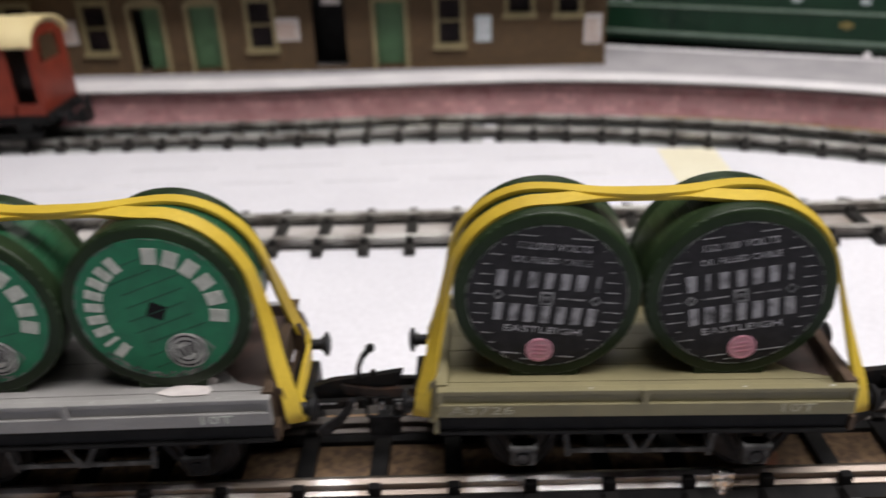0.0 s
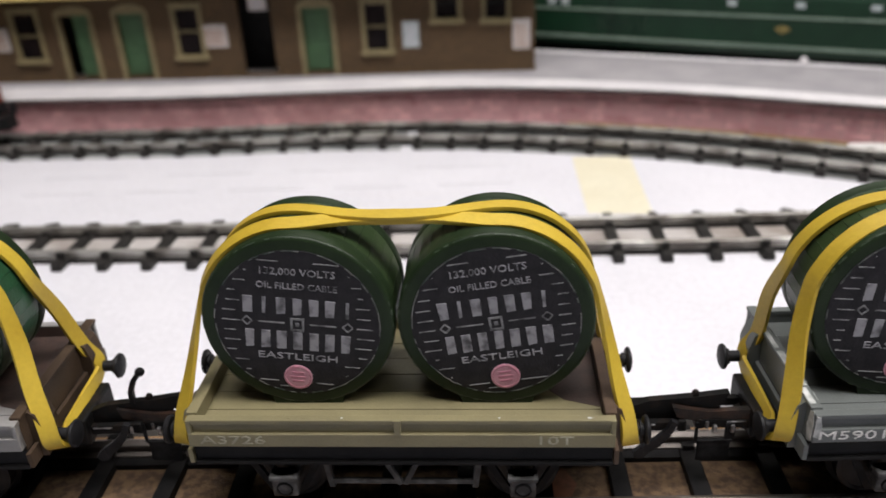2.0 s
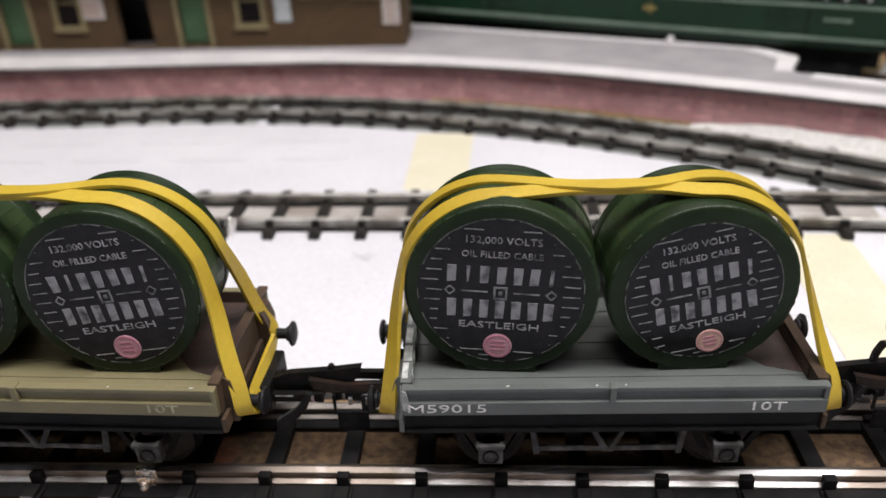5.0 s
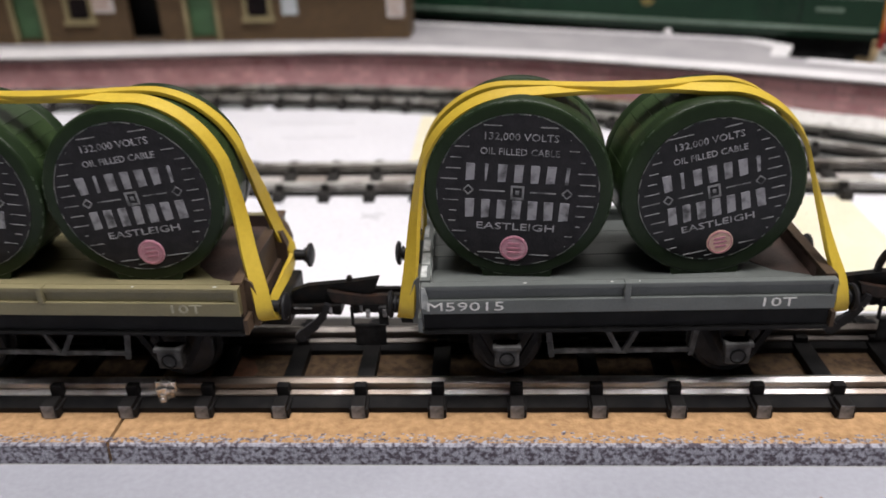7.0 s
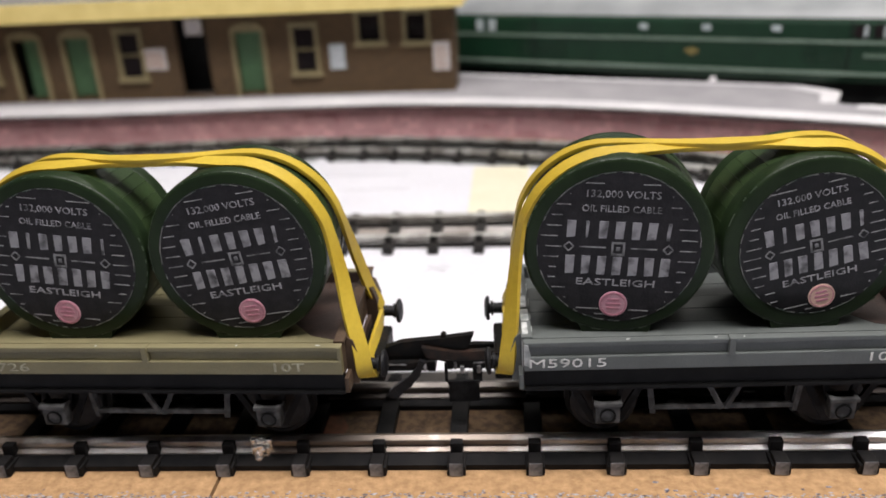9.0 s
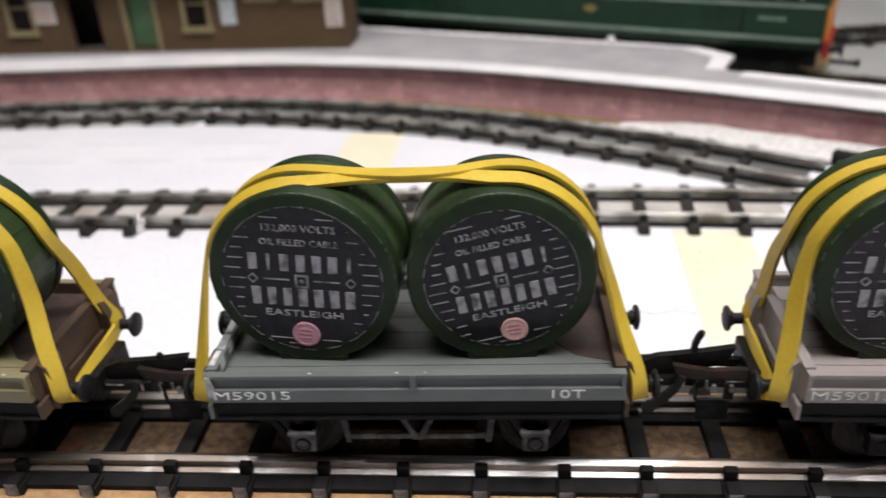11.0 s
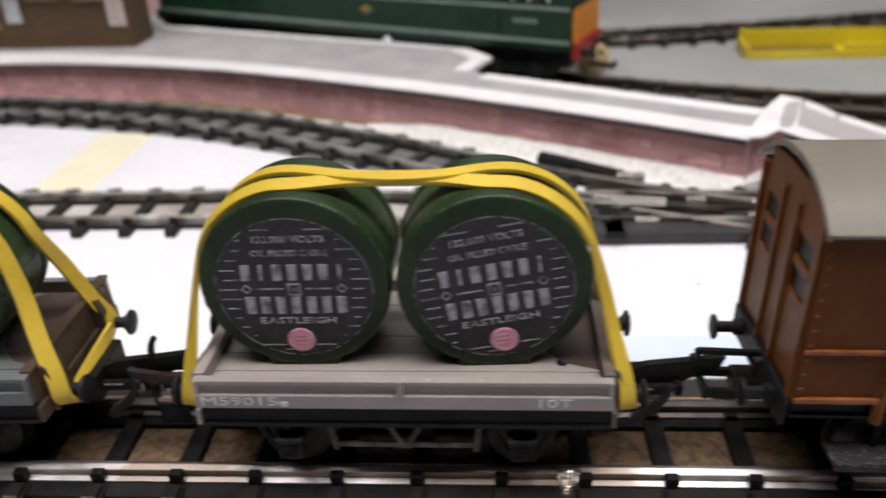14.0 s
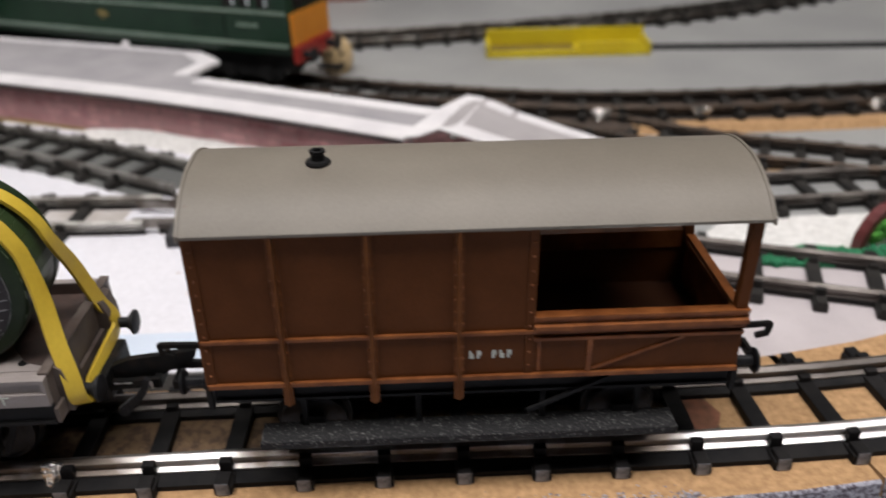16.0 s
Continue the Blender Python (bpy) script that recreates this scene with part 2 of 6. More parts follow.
BROWN_END_OLIVE = mat("dark_olive_brown_end_board", (0.098, 0.066, 0.044), (0.05, 0.033, 0.026), 130, 0.5, bump=0.2, spec=0.2)
BROWN_END_MAUVE = mat("dark_warm_grey_end_board", (0.12, 0.098, 0.086), (0.058, 0.042, 0.035), 130, 0.5, bump=0.2, spec=0.2)
BROWN_END = mat("dark_brown_end_board", (0.076, 0.052, 0.035), (0.042, 0.029, 0.021), 130, 0.5, bump=0.2, spec=0.15)
SCUFF = mat("chalky_white_scuff", (0.62, 0.63, 0.62), (0.30, 0.32, 0.31), 500, 0.8)
MUSTARD = mat("mustard_glue_line", (0.36, 0.25, 0.08), (0.22, 0.16, 0.08), 160, 0.7)
WHITE_NUMBER = mat("white_transfer", (0.74, 0.74, 0.72), (0.56, 0.57, 0.55), 500, 0.6, contrast=(0.45, 0.7))
TAN_INK = mat("dim_tan_transfer", (0.50, 0.47, 0.34), (0.30, 0.28, 0.2), 330, 0.6)
RUSTY_HOOK = mat("rusty_black_hook", (0.012, 0.010, 0.009), (0.045, 0.024, 0.016), 220, 0.45, bump=0.2, contrast=(0.45, 0.65), spec=0.25)
STEEL = mat("worn_steel", (0.42, 0.42, 0.42), (0.05, 0.05, 0.05), 500, 0.3, 1.0, rough2=0.5)
# Grey that paints the light caught by the black sleepers' end faces.
SLEEPER_LIT_END = mat("lit_grey_sleeper_end", (0.31, 0.31, 0.33), (0.09, 0.09, 0.095), 260, 0.7, contrast=(0.46, 0.64))
DARKER_CORK = mat("darker_brown_cork", (0.19, 0.12, 0.065), (0.085, 0.052, 0.034), 650, 0.9, bump=0.6, fine=1800, contrast=(0.4, 0.64))
AXLEBOX = mat("worn_axlebox_plastic", (0.035, 0.035, 0.035), (0.11, 0.11, 0.11), 420, 0.55, bump=0.2, contrast=(0.45, 0.68), spec=0.2)
TROUGH_SHADE = mat("shaded_yellow_plastic", (0.22, 0.15, 0.02), (0.14, 0.095, 0.015), 80, 0.6)
PLATE_DARK = mat("worn_black_plastic_plate", (0.034, 0.033, 0.035), (0.020, 0.020, 0.022), 120, 0.55, bump=0.15)
BROWN_DECK = mat("dark_brown_deck", (0.075, 0.045, 0.036), (0.035, 0.024, 0.021), 200, 0.6, bump=0.3)
# Lighter copy of the van brown, with light on ribs painted in.
BROWN_RIB = mat("lit_brown_plastic", (0.165, 0.058, 0.014), (0.115, 0.038, 0.008), 250, 0.45, bump=0.1, spec=0.15)
# Near-black that paints in shadow below the platform edge and ramp.
EDGE_SHADE = mat("dark_edge_shade", (0.03, 0.022, 0.022), (0.09, 0.07, 0.065), 90, 0.8, contrast=(0.5, 0.7))
DARK_STRIP = mat("near_black_strip", (0.022, 0.020, 0.019), (0.045, 0.038, 0.033), 120, 0.8, bump=0.3)
DARK_CARD = mat("dark_card_underlay", (0.10, 0.103, 0.10), (0.17, 0.175, 0.165), 45, 0.8, bump=0.2, contrast=(0.42, 0.66))
CREAM_CARD = mat("cream_card", (0.66, 0.63, 0.54), (0.54, 0.51, 0.43), 60, 0.8)
GREY_CARD = mat("grey_card_underlay", (0.34, 0.35, 0.34), (0.21, 0.22, 0.215), 40, 0.8, bump=0.2, contrast=(0.4, 0.62))
RAMP_PALE = mat("pale_ramp_card", (0.42, 0.395, 0.40), (0.35, 0.33, 0.335), 60, 0.8, bump=0.15)
PINKISH_PAPER = mat("pinkish_paper", (0.52, 0.475, 0.485), (0.44, 0.40, 0.41), 60, 0.8, bump=0.1)
BLUE_PAPER = mat("pale_blue_paper", (0.60, 0.67, 0.77), (0.54, 0.61, 0.71), 40, 0.75)
DIRTY_CARD = mat("dirty_pale_card", (0.52, 0.49, 0.47), (0.30, 0.26, 0.23), 45, 0.8, bump=0.2, contrast=(0.42, 0.66))
# Lighter grey puts the label's sheen into its base colour.
LABEL_GREY = mat("sheen_grey_label", (0.026, 0.024, 0.027), (0.038, 0.035, 0.039), 400, 0.5, bump=0.15, spec=0.25)
RUST_STAIN = mat("red_rust_stain", (0.26, 0.105, 0.06), (0.15, 0.07, 0.04), 400, 0.85, bump=0.4)
LAVENDER = mat("pale_lavender_board", (0.37, 0.378, 0.43), (0.325, 0.333, 0.38), 30, 0.6, bump=0.1, fine=900)
LAMP_GLOW = bpy.data.materials.new("lamp_diffuser")
LAMP_GLOW.use_nodes = True
LAMP_GLOW.node_tree.nodes["Principled BSDF"].inputs["Emission Color"].default_value = (1, 0.97, 0.93, 1)
LAMP_GLOW.node_tree.nodes["Principled BSDF"].inputs["Emission Strength"].default_value = 2.0

# ---- builders ----
SCALE = Matrix.Scale(U, 4)


def thing(name, x, y, z, label, category, yaw=0.0, group="", kind=""):
    ob = new(name)
    ob.empty_display_size = 0.005
    ob.matrix_world = pose(x * U, y * U, z * U, 0, 0, yaw)
    return tagged(ob, label, category, group, kind)


def part(name, bm, material, parent, label="", smooth=False):
    bm.transform(SCALE)
    me = bpy.data.meshes.new(name)
    bm.to_mesh(me)
    bm.free()
    if smooth:
        me.shade_smooth()
        me.set_sharp_from_angle(angle=radians(38))
    me.materials.append(material)
    ob = new(name, me)
    ob.parent = parent
    if label:
        ob["label"] = label
    return ob


def solid(name, bm, material, label, category, kind="", smooth=False, group=""):
    """A thing that is one mesh, built in plan places."""
    ob = part(name, bm, material, None, "", smooth)
    return tagged(ob, label, category, group, kind)


def box(bm, x0, x1, y0, y1, z0, z1, bevel=0.0):
    r = bmesh.ops.create_cube(bm, size=1.0, matrix=Matrix.LocRotScale(((x0 + x1) / 2, (y0 + y1) / 2, (z0 + z1) / 2), None, (x1 - x0, y1 - y0, z1 - z0)))
    if bevel:
        es = {e for v in r["verts"] for e in v.link_edges}
        bmesh.ops.bevel(bm, geom=list(es), offset=bevel, segments=2, affect="EDGES", profile=0.6)
    return bm


def boxes(*rows, bevel=0.0):
    bm = bmesh.new()
    for r in rows:
        box(bm, *r, bevel=bevel)
    return bm


def prism(bm, pts, axis, a, b):
    """A flat outline (u, v) swept along an axis: 'x' takes (y, z), 'y' takes (x, z), 'z' takes (x, y)."""
    def put(p, c):
        return {"x": (c, p[0], p[1]), "y": (p[0], c, p[1]), "z": (p[0], p[1], c)}[axis]
    lo = [bm.verts.new(put(p, a)) for p in pts]
    hi = [bm.verts.new(put(p, b)) for p in pts]
    n = len(pts)
    bm.faces.new(lo[::-1])
    bm.faces.new(hi)
    for i in range(n):
        bm.faces.new((lo[i], lo[(i + 1) % n], hi[(i + 1) % n], hi[i]))
    bmesh.ops.recalc_face_normals(bm, faces=bm.faces[:])
    return bm


def lathe(bm, profile, axis, centre, seg=32):
    """A profile of (radius, along) turned about an axis through centre; its ends are closed where the radius is not 0."""
    rings = []
    for r, a in profile:
        ring = []
        for i in range(seg):
            c, s = r * math.cos(2 * math.pi * i / seg), r * math.sin(2 * math.pi * i / seg)
            p = {"x": (a, c, s), "y": (c, a, s), "z": (c, s, a)}[axis]
            ring.append(bm.verts.new(Vector(p) + Vector(centre)))
        rings.append(ring)
    made = []
    for a, b in zip(rings, rings[1:]):
        for i in range(seg):
            made.append(bm.faces.new((a[i], a[(i + 1) % seg], b[(i + 1) % seg], b[i])))
    made.append(bm.faces.new(rings[0]))
    made.append(bm.faces.new(rings[-1]))
    bmesh.ops.recalc_face_normals(bm, faces=made)
    return bm


def bar(bm, a, b, w, h):
    """A straight bar from a to b, w wide and h high."""
    a, b = Vector(a), Vector(b)
    d = b - a
    m = Matrix.Translation((a + b) / 2) @ d.to_track_quat("X", "Z").to_matrix().to_4x4() @ Matrix.Diagonal((d.length, w, h, 1))
    bmesh.ops.create_cube(bm, size=1.0, matrix=m)
    return bm


def smooth_line(pts, step):
    """A smooth line through the points (Catmull-Rom), at even steps along it."""
    ps = [Vector(p) for p in pts]
    ps = [2 * ps[0] - ps[1]] + ps + [2 * ps[-1] - ps[-2]]
    fine = []
    for i in range(1, len(ps) - 2):
        p0, p1, p2, p3 = ps[i - 1:i + 3]
        for k in range(24):
            t = k / 24
            fine.append(0.5 * (2 * p1 + (p2 - p0) * t + (2 * p0 - 5 * p1 + 4 * p2 - p3) * t * t + (3 * p1 - p0 - 3 * p2 + p3) * t ** 3))
    fine.append(ps[-2])
    out, need = [fine[0]], step
    for a, b in zip(fine, fine[1:]):
        d = (b - a).length
        while d >= need > 0:
            a = a + (b - a) * (need / d)
            out.append(a.copy())
            d, need = (b - a).length, step
        need -= d
    return out


def sweep(bm, line, profile, close=False):
    """A profile of (side, up) swept along a level line; side is to the left of the way."""
    rings = []
    for i, p in enumerate(line):
        d = (line[min(i + 1, len(line) - 1)] - line[max(i - 1, 0)]).normalized()
        side = Vector((-d.y, d.x, 0)).normalized()
        rings.append([bm.verts.new(p + side * s + Vector((0, 0, u))) for s, u in profile])
    n = len(profile)
    for a, b in zip(rings, rings[1:]):
        for i in range(n):
            bm.faces.new((a[i], a[(i + 1) % n], b[(i + 1) % n], b[i]))
    bm.faces.new(rings[0])
    bm.faces.new(rings[-1])
    bmesh.ops.recalc_face_normals(bm, faces=bm.faces[:])
    return bm


def lettering(name, text, size, material, parent, m, label="", squeeze=1.0, raise_=0.006):
    cu = bpy.data.curves.new("letters", "FONT")
    cu.body, cu.size, cu.align_x, cu.align_y, cu.extrude, cu.resolution_u = text, size * 1.38, "CENTER", "CENTER", raise_, 2
    tmp = bpy.data.objects.new("letters", cu)
    scene.collection.objects.link(tmp)
    me = bpy.data.meshes.new_from_object(tmp.evaluated_get(bpy.context.evaluated_depsgraph_get()))
    bpy.data.objects.remove(tmp)
    me.transform(SCALE @ m @ Matrix.Diagonal((squeeze, 1, 1, 1)))
    me.materials.clear()
    me.materials.append(material)
    ob = new(name, me)
    ob.parent = parent
    if label:
        ob["label"] = label
    return ob


def face_y(x, y, z, turn=0.0):
    """A pose on an upright face that looks to -y, turned in its plane."""
    return Matrix.Translation((x, y, z)) @ Matrix.Rotation(radians(90), 4, "X") @ Matrix.Rotation(radians(turn), 4, "Z")
# ---- the room ----


def room():
    w, d, f, h, th = 2.2, 2.6, -0.85, 1.35, 0.1
    k = 1 / U
    plans = {
        "wall_north": (-w, w, d, d + th, f, h), "wall_south": (-w, w, -d + 0.6 - th, -d + 0.6, f, h),
        "wall_west": (-w - th, -w, -d + 0.6, d, f, h), "wall_east": (w, w + th, -d + 0.6, d, f, h),
        "floor": (-w - th, w + th, -d + 0.5, d + th, f - th, f), "ceiling": (-w - th, w + th, -d + 0.5, d + th, h, h + th),
    }
    for n, (x0, x1, y0, y1, z0, z1) in plans.items():
        solid(n, boxes((x0 * k, x1 * k, y0 * k, y1 * k, z0 * k, z1 * k)), SKIN_PLASTER, "plain pale plaster of the railway room", "wall" if "wall" in n else n, "structure")
    for x, y, z, _, _ in LAMPS:
        lamp = thing("unseen_light_fitting", x * k, y * k, (z + 0.01) * k, "unseen long white light fitting with a diffuser", "light", group="ceiling lights")
        part("frame", boxes((-0.54 * k, 0.54 * k, -0.19 * k, 0.19 * k, 0.045 * k, 0.078 * k), bevel=0.4), SKIN_PLASTER, lamp)
        part("diffuser", boxes((-0.51 * k, 0.51 * k, -0.165 * k, 0.165 * k, 0.015 * k, 0.045 * k), bevel=0.5), LAMP_GLOW, lamp)
        for q in (-0.4, 0.4):
            part("hanging_rod", boxes((q * k - 0.5, q * k + 0.5, -0.5, 0.5, 0.078 * k, (1.345 - z) * k)), SKIN_PLASTER, lamp)


room()
solid("baseboard_table", boxes((-75, 125, -22, 75, -1.6, 0.0)), BOARD, "pale grey painted layout baseboard", "baseboard", "structure")
solid("table_frame", boxes((-70, 120, -18, -14, -85, -1.7), (-70, 120, 66, 70, -85, -1.7), (-70, -66, -14, 66, -85, -1.7), (116, 120, -14, 66, -85, -1.7)), WOOD, "plain wooden frame under the layout board", "frame", "structure")

# ---- paper, cork and tape on the board ----


def sheet(name, pts, z0, z1, material, label, category, kind=""):
    return solid(name, prism(bmesh.new(), pts, "z", z0, z1), material, label, category, kind)


sheet("paper_sheet", [(-60, 4.2), (16.2, 4.22), (15.4, 24.6), (-60, 26.5)], 0.004, 0.03, PAPER, "large white paper sheet lying between the tracks", "paper")
sheet("paper_sheet", [(15.9, 4.22), (36.3, 4.1), (36.5, 3.9), (34.0, 8.6), (30.4, 9.9), (27.8, 16.4), (15.1, 22.0)], 0.004, 0.034, PAPER, "white paper sheet between near track and platform", "paper")
# This sheet is darker and pinker than the other two.
sheet("paper_sheet", [(36.55, 2.9), (46, 3.4), (53, 5.2), (46, 7.4), (38.0, 9.2), (34.1, 8.6)], 0.004, 0.036, PINKISH_PAPER, "darker pinkish paper under the converging tracks", "paper")
sheet("paper_scrap", [(20.4, 4.3), (29.0, 4.28), (28.8, 5.7), (20.6, 5.8)], 0.036, 0.041, BLUE_PAPER, "pale blue paper scrap beside the near track", "paper")
sheet("masking_tape", [(5.1, 14.6), (7.25, 14.4), (7.45, 19.9), (5.2, 20.0)], 0.034, 0.045, TAPE, "pale yellow masking tape strip on white paper", "tape")
sheet("masking_tape", [(16.15, 4.3), (18.3, 4.3), (18.5, 11.0), (16.4, 11.1)], 0.04, 0.052, TAPE, "pale yellow masking tape strip joining white papers", "tape")


def pencil_mark(strokes, label):
    bm = bmesh.new()
    for a, b in strokes:
        bar(bm, (*a, 0.041), (*b, 0.041), 0.045, 0.012)
    solid("pencil_mark", bm, PENCIL, label, "mark", "stuff")


pencil_mark([((4.0, 9.8), (4.6, 10.2)), ((4.0, 10.2), (4.6, 9.7)), ((4.35, 9.75), (4.75, 10.15))], "small pencil cross drawn on white paper")
pencil_mark([((14.2 + 0.5 * i, 6.6 + 0.2 * (i % 2)), (14.7 + 0.5 * i, 6.6 + 0.2 * ((i + 1) % 2))) for i in range(5)], "faint wavy pencil line on white paper")
pencil_mark([((-20 + 4 * i, 17.6 + 0.1 * math.sin(i)), (-17.2 + 4 * i, 17.6 + 0.1 * math.sin(i + 0.7))) for i in range(6)], "long broken pencil guide line on white paper")
pencil_mark([((-16 + 5 * i, 19.4), (-12.5 + 5 * i, 19.35)) for i in range(4)], "long faint pencil guide line on white paper")

# Near-black strip fills the gap between cork and paper.
sheet("dark_strip", [(-60, 3.13), (36.3, 3.13), (36.3, 4.08), (-60, 4.18)], 0.004, 0.05, DARK_STRIP, "near-black strip between cork and paper", "strip", "structure")
cork = thing("cork_roadbed", 0, 0, 0, "strip of brown cork with grey painted edge", "cork", kind="structure")
for x0, x1 in ((-40.0, 0.91), (0.98, 21.7), (21.74, 37.2), (37.24, 60.0)):
    bm = bmesh.new()
    line = [Vector((x0 + (x1 - x0) * i / 10, 0 if x0 + (x1 - x0) * i / 10 < 34 else 0.02 * (x0 + (x1 - x0) * i / 10 - 34) ** 2, 0)) for i in range(11)]
    sweep(bm, line, [(-0.74, 0.005), (3.12, 0.005), (3.04, 0.42), (-0.70, 0.42)])
    part("cork_strip", bm, CORK, cork)
    bm = bmesh.new()
    sweep(bm, line, [(-0.79, 0.004), (-0.742, 0.004), (-0.704, 0.405), (-0.70, 0.419), (-0.73, 0.414), (-0.765, 0.38)])
    part("painted_edge", bm, CORK_SIDE, cork, "grey speckled painted cork edge")

# Ragged strip of darker cork between the rails, up to x = 35.
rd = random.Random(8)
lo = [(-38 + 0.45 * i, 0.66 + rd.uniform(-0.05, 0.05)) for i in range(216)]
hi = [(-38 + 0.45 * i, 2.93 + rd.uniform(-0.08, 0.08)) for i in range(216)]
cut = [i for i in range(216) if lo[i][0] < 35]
for sx in (2.55, 34.55):
    part("rust_stain", prism(bmesh.new(), [(sx + rd.uniform(0.45, 0.62) * math.cos(0.7 * j), 1.45 + rd.uniform(0.4, 0.7) * math.sin(0.7 * j)) for j in range(9)], "z", 0.4265, 0.429), RUST_STAIN, cork, "reddish rust stain on the cork")
part("oil_stain", prism(bmesh.new(), [lo[i] for i in cut] + [hi[i] for i in cut[::-1]], "z", 0.421, 0.4255), DARKER_CORK, cork, "darker brown cork between the rails")
rw = random.Random(21)
bm = bmesh.new()
for i in range(2600):
    x, y, q = rw.uniform(-12, 34), -0.69 + abs(rw.gauss(0, 0.11)), rw.uniform(0.010, 0.036)
    n, z = rw.randint(4, 6), 0.4235 + 0.0015 * (i % 3)
    ring = [(x + q * rw.uniform(0.8, 2.2) * math.cos(2 * math.pi * j / n), y + q * 0.7 * math.sin(2 * math.pi * j / n)) for j in range(n)]
    up = [bm.verts.new((*p, z)) for p in ring]
    dn = [bm.verts.new((*p, 0.4202)) for p in ring]
    bm.faces.new(up)
    for j in range(n):
        bm.faces.new((dn[j], dn[(j + 1) % n], up[(j + 1) % n], up[j]))
part("paint_speck", bm, CORK_SIDE, cork, "grey paint specks strayed onto the cork")["kind"] = "stuff"

# Added thin sheet gives the front of the board a lavender tone.
sheet("front_panel", [(-75, -22), (125, -22), (125, -0.2), (60, -0.2), (38, -0.82), (-75, -0.82)], 0.0015, 0.0038, LAVENDER, "added lavender-toned sheet over the front of the baseboard", "baseboard", "structure")
bm = bmesh.new()
for i in range(34):
    x, y, q = rw.uniform(-12, 34), rw.choice((rw.uniform(-3.2, -1.0), rw.uniform(3.4, 10))), rw.uniform(0.015, 0.045)
    z = 0.0055 if y < 0 else 0.0445
    prism(bm, [(x + q * rw.uniform(0.5, 2.0) * math.cos(j * 1.26 + i), y + q * rw.uniform(0.5, 1.2) * math.sin(j * 1.26 + i)) for j in range(5)], "z", z, z + 0.02)
solid("loose_crumbs", bm, CORK, "tiny loose cork crumbs scattered on the board", "crumbs", "stuff")

# ---- tracks ----
GAUGE = 1.78


def sleeper_mesh(length, width, tall):
    bm = bmesh.new()
    h = length / 2
    box(bm, -width / 2, width / 2, -h, h, 0, tall, bevel=0.02)
    for s in (-1, 1):
        for k in (-1, 1):
            y = s * GAUGE / 2 + k * 0.17
            box(bm, -width * 0.34, width * 0.34, y - 0.08, y + 0.08, tall - 0.02, tall + (0.25 if abs(y) > GAUGE / 2 else 0.12), bevel=0.02)
        box(bm, -width * 0.37, width * 0.37, *sorted((s * (h - 0.30), s * (h + 0.03))), 0.01, tall + 0.10, bevel=0.02)
        box(bm, -width * 0.2, width * 0.2, s * GAUGE / 2 - 0.2, s * GAUGE / 2 + 0.2, tall - 0.02, tall + 0.05)
    bm.transform(SCALE)
    # End faces get their own slot for the painted-in light.
    for f in bm.faces:
        if abs(f.normal.y) > 0.9 and abs(f.calc_center_median().y) > (h + 0.01) * U:
            f.material_index = 1
    me = bpy.data.meshes.new("sleeper")
    bm.to_mesh(me)
    bm.free()
    return me


RAIL_SHAPE = [(-0.11, 0), (0.11, 0), (0.11, 0.035), (0.03, 0.07), (0.04, 0.09), (0.112, 0.11), (0.118, 0.21), (0.108, 0.226), (0.018, 0.274), (0.0, 0.278), (-0.018, 0.274), (-0.108, 0.226), (-0.118, 0.21), (-0.112, 0.11), (-0.04, 0.09), (-0.03, 0.07), (-0.11, 0.035)]

FOOTED_SHAPE = [(-0.19, 0), (0.19, 0), (0.19, 0.03), (0.05, 0.095), (0.112, 0.12), (0.118, 0.205), (0.108, 0.226), (0.018, 0.274), (0.0, 0.278), (-0.018, 0.274), (-0.108, 0.226), (-0.118, 0.205), (-0.112, 0.12), (-0.05, 0.095), (-0.19, 0.03)]


def track(pts, z, label, rail_mat, sleeper_mat, pitch=1.44, length=3.0, width=0.34, tall=0.2, group="tracks", web=(0.07, 0.07), far_rail=None, shape=RAIL_SHAPE):
    root = thing("railway_track", 0, 0, 0, label, "track", group=group)
    spots = [(p[0], p[1], p[2] if len(p) > 2 else z) for p in pts]
    line = smooth_line(spots, 0.5)
    for s in (-1, 1):
        bm = bmesh.new()
        off = []
        for i, p in enumerate(line):
            d = (line[min(i + 1, len(line) - 1)] - line[max(i - 1, 0)]).normalized()
            off.append(p + Vector((-d.y, d.x, 0)) * (s * GAUGE / 2) + Vector((0, 0, tall)))
        sweep(bm, off, shape)
        part("rail", bm, far_rail if far_rail and s > 0 else rail_mat, root, smooth=False)
    me = sleeper_mesh(length, width, tall)
    me.materials.append(sleeper_mat)
    me.materials.append(SLEEPER_LIT_END if rail_mat is RAIL else sleeper_mat)
    ties = smooth_line(spots, pitch)
    r = random.Random(len(pts) * 7 + int(z * 100))
    for i in range(1, len(ties) - 1):
        d = ties[i + 1] - ties[i - 1]
        ob = new("sleeper", me)
        ob.parent = root
        p = ties[i]
        ob.matrix_local = pose(p.x * U, p.y * U, p.z * U, 0, 0, math.degrees(math.atan2(d.y, d.x)) + r.uniform(-1.2, 1.2))
    for s in (-1, 1):
        bm = bmesh.new()
        off = []
        for i, p in enumerate(line):
            d = (line[min(i + 1, len(line) - 1)] - line[max(i - 1, 0)]).normalized()
            off.append(p + Vector((-d.y, d.x, 0)) * (s * (GAUGE / 2)) + Vector((0, 0, 0.01)))
        o, n = s * web[0], -s * web[1]
        sweep(bm, off, [(n, 0), (o, 0), (o, 0.11), (s * 0.13, 0.19), (-s * 0.13, 0.19), (n, 0.11)])
        part("sleeper_web", bm, sleeper_mat, root)
    return root


NEAR_Y = 1.47
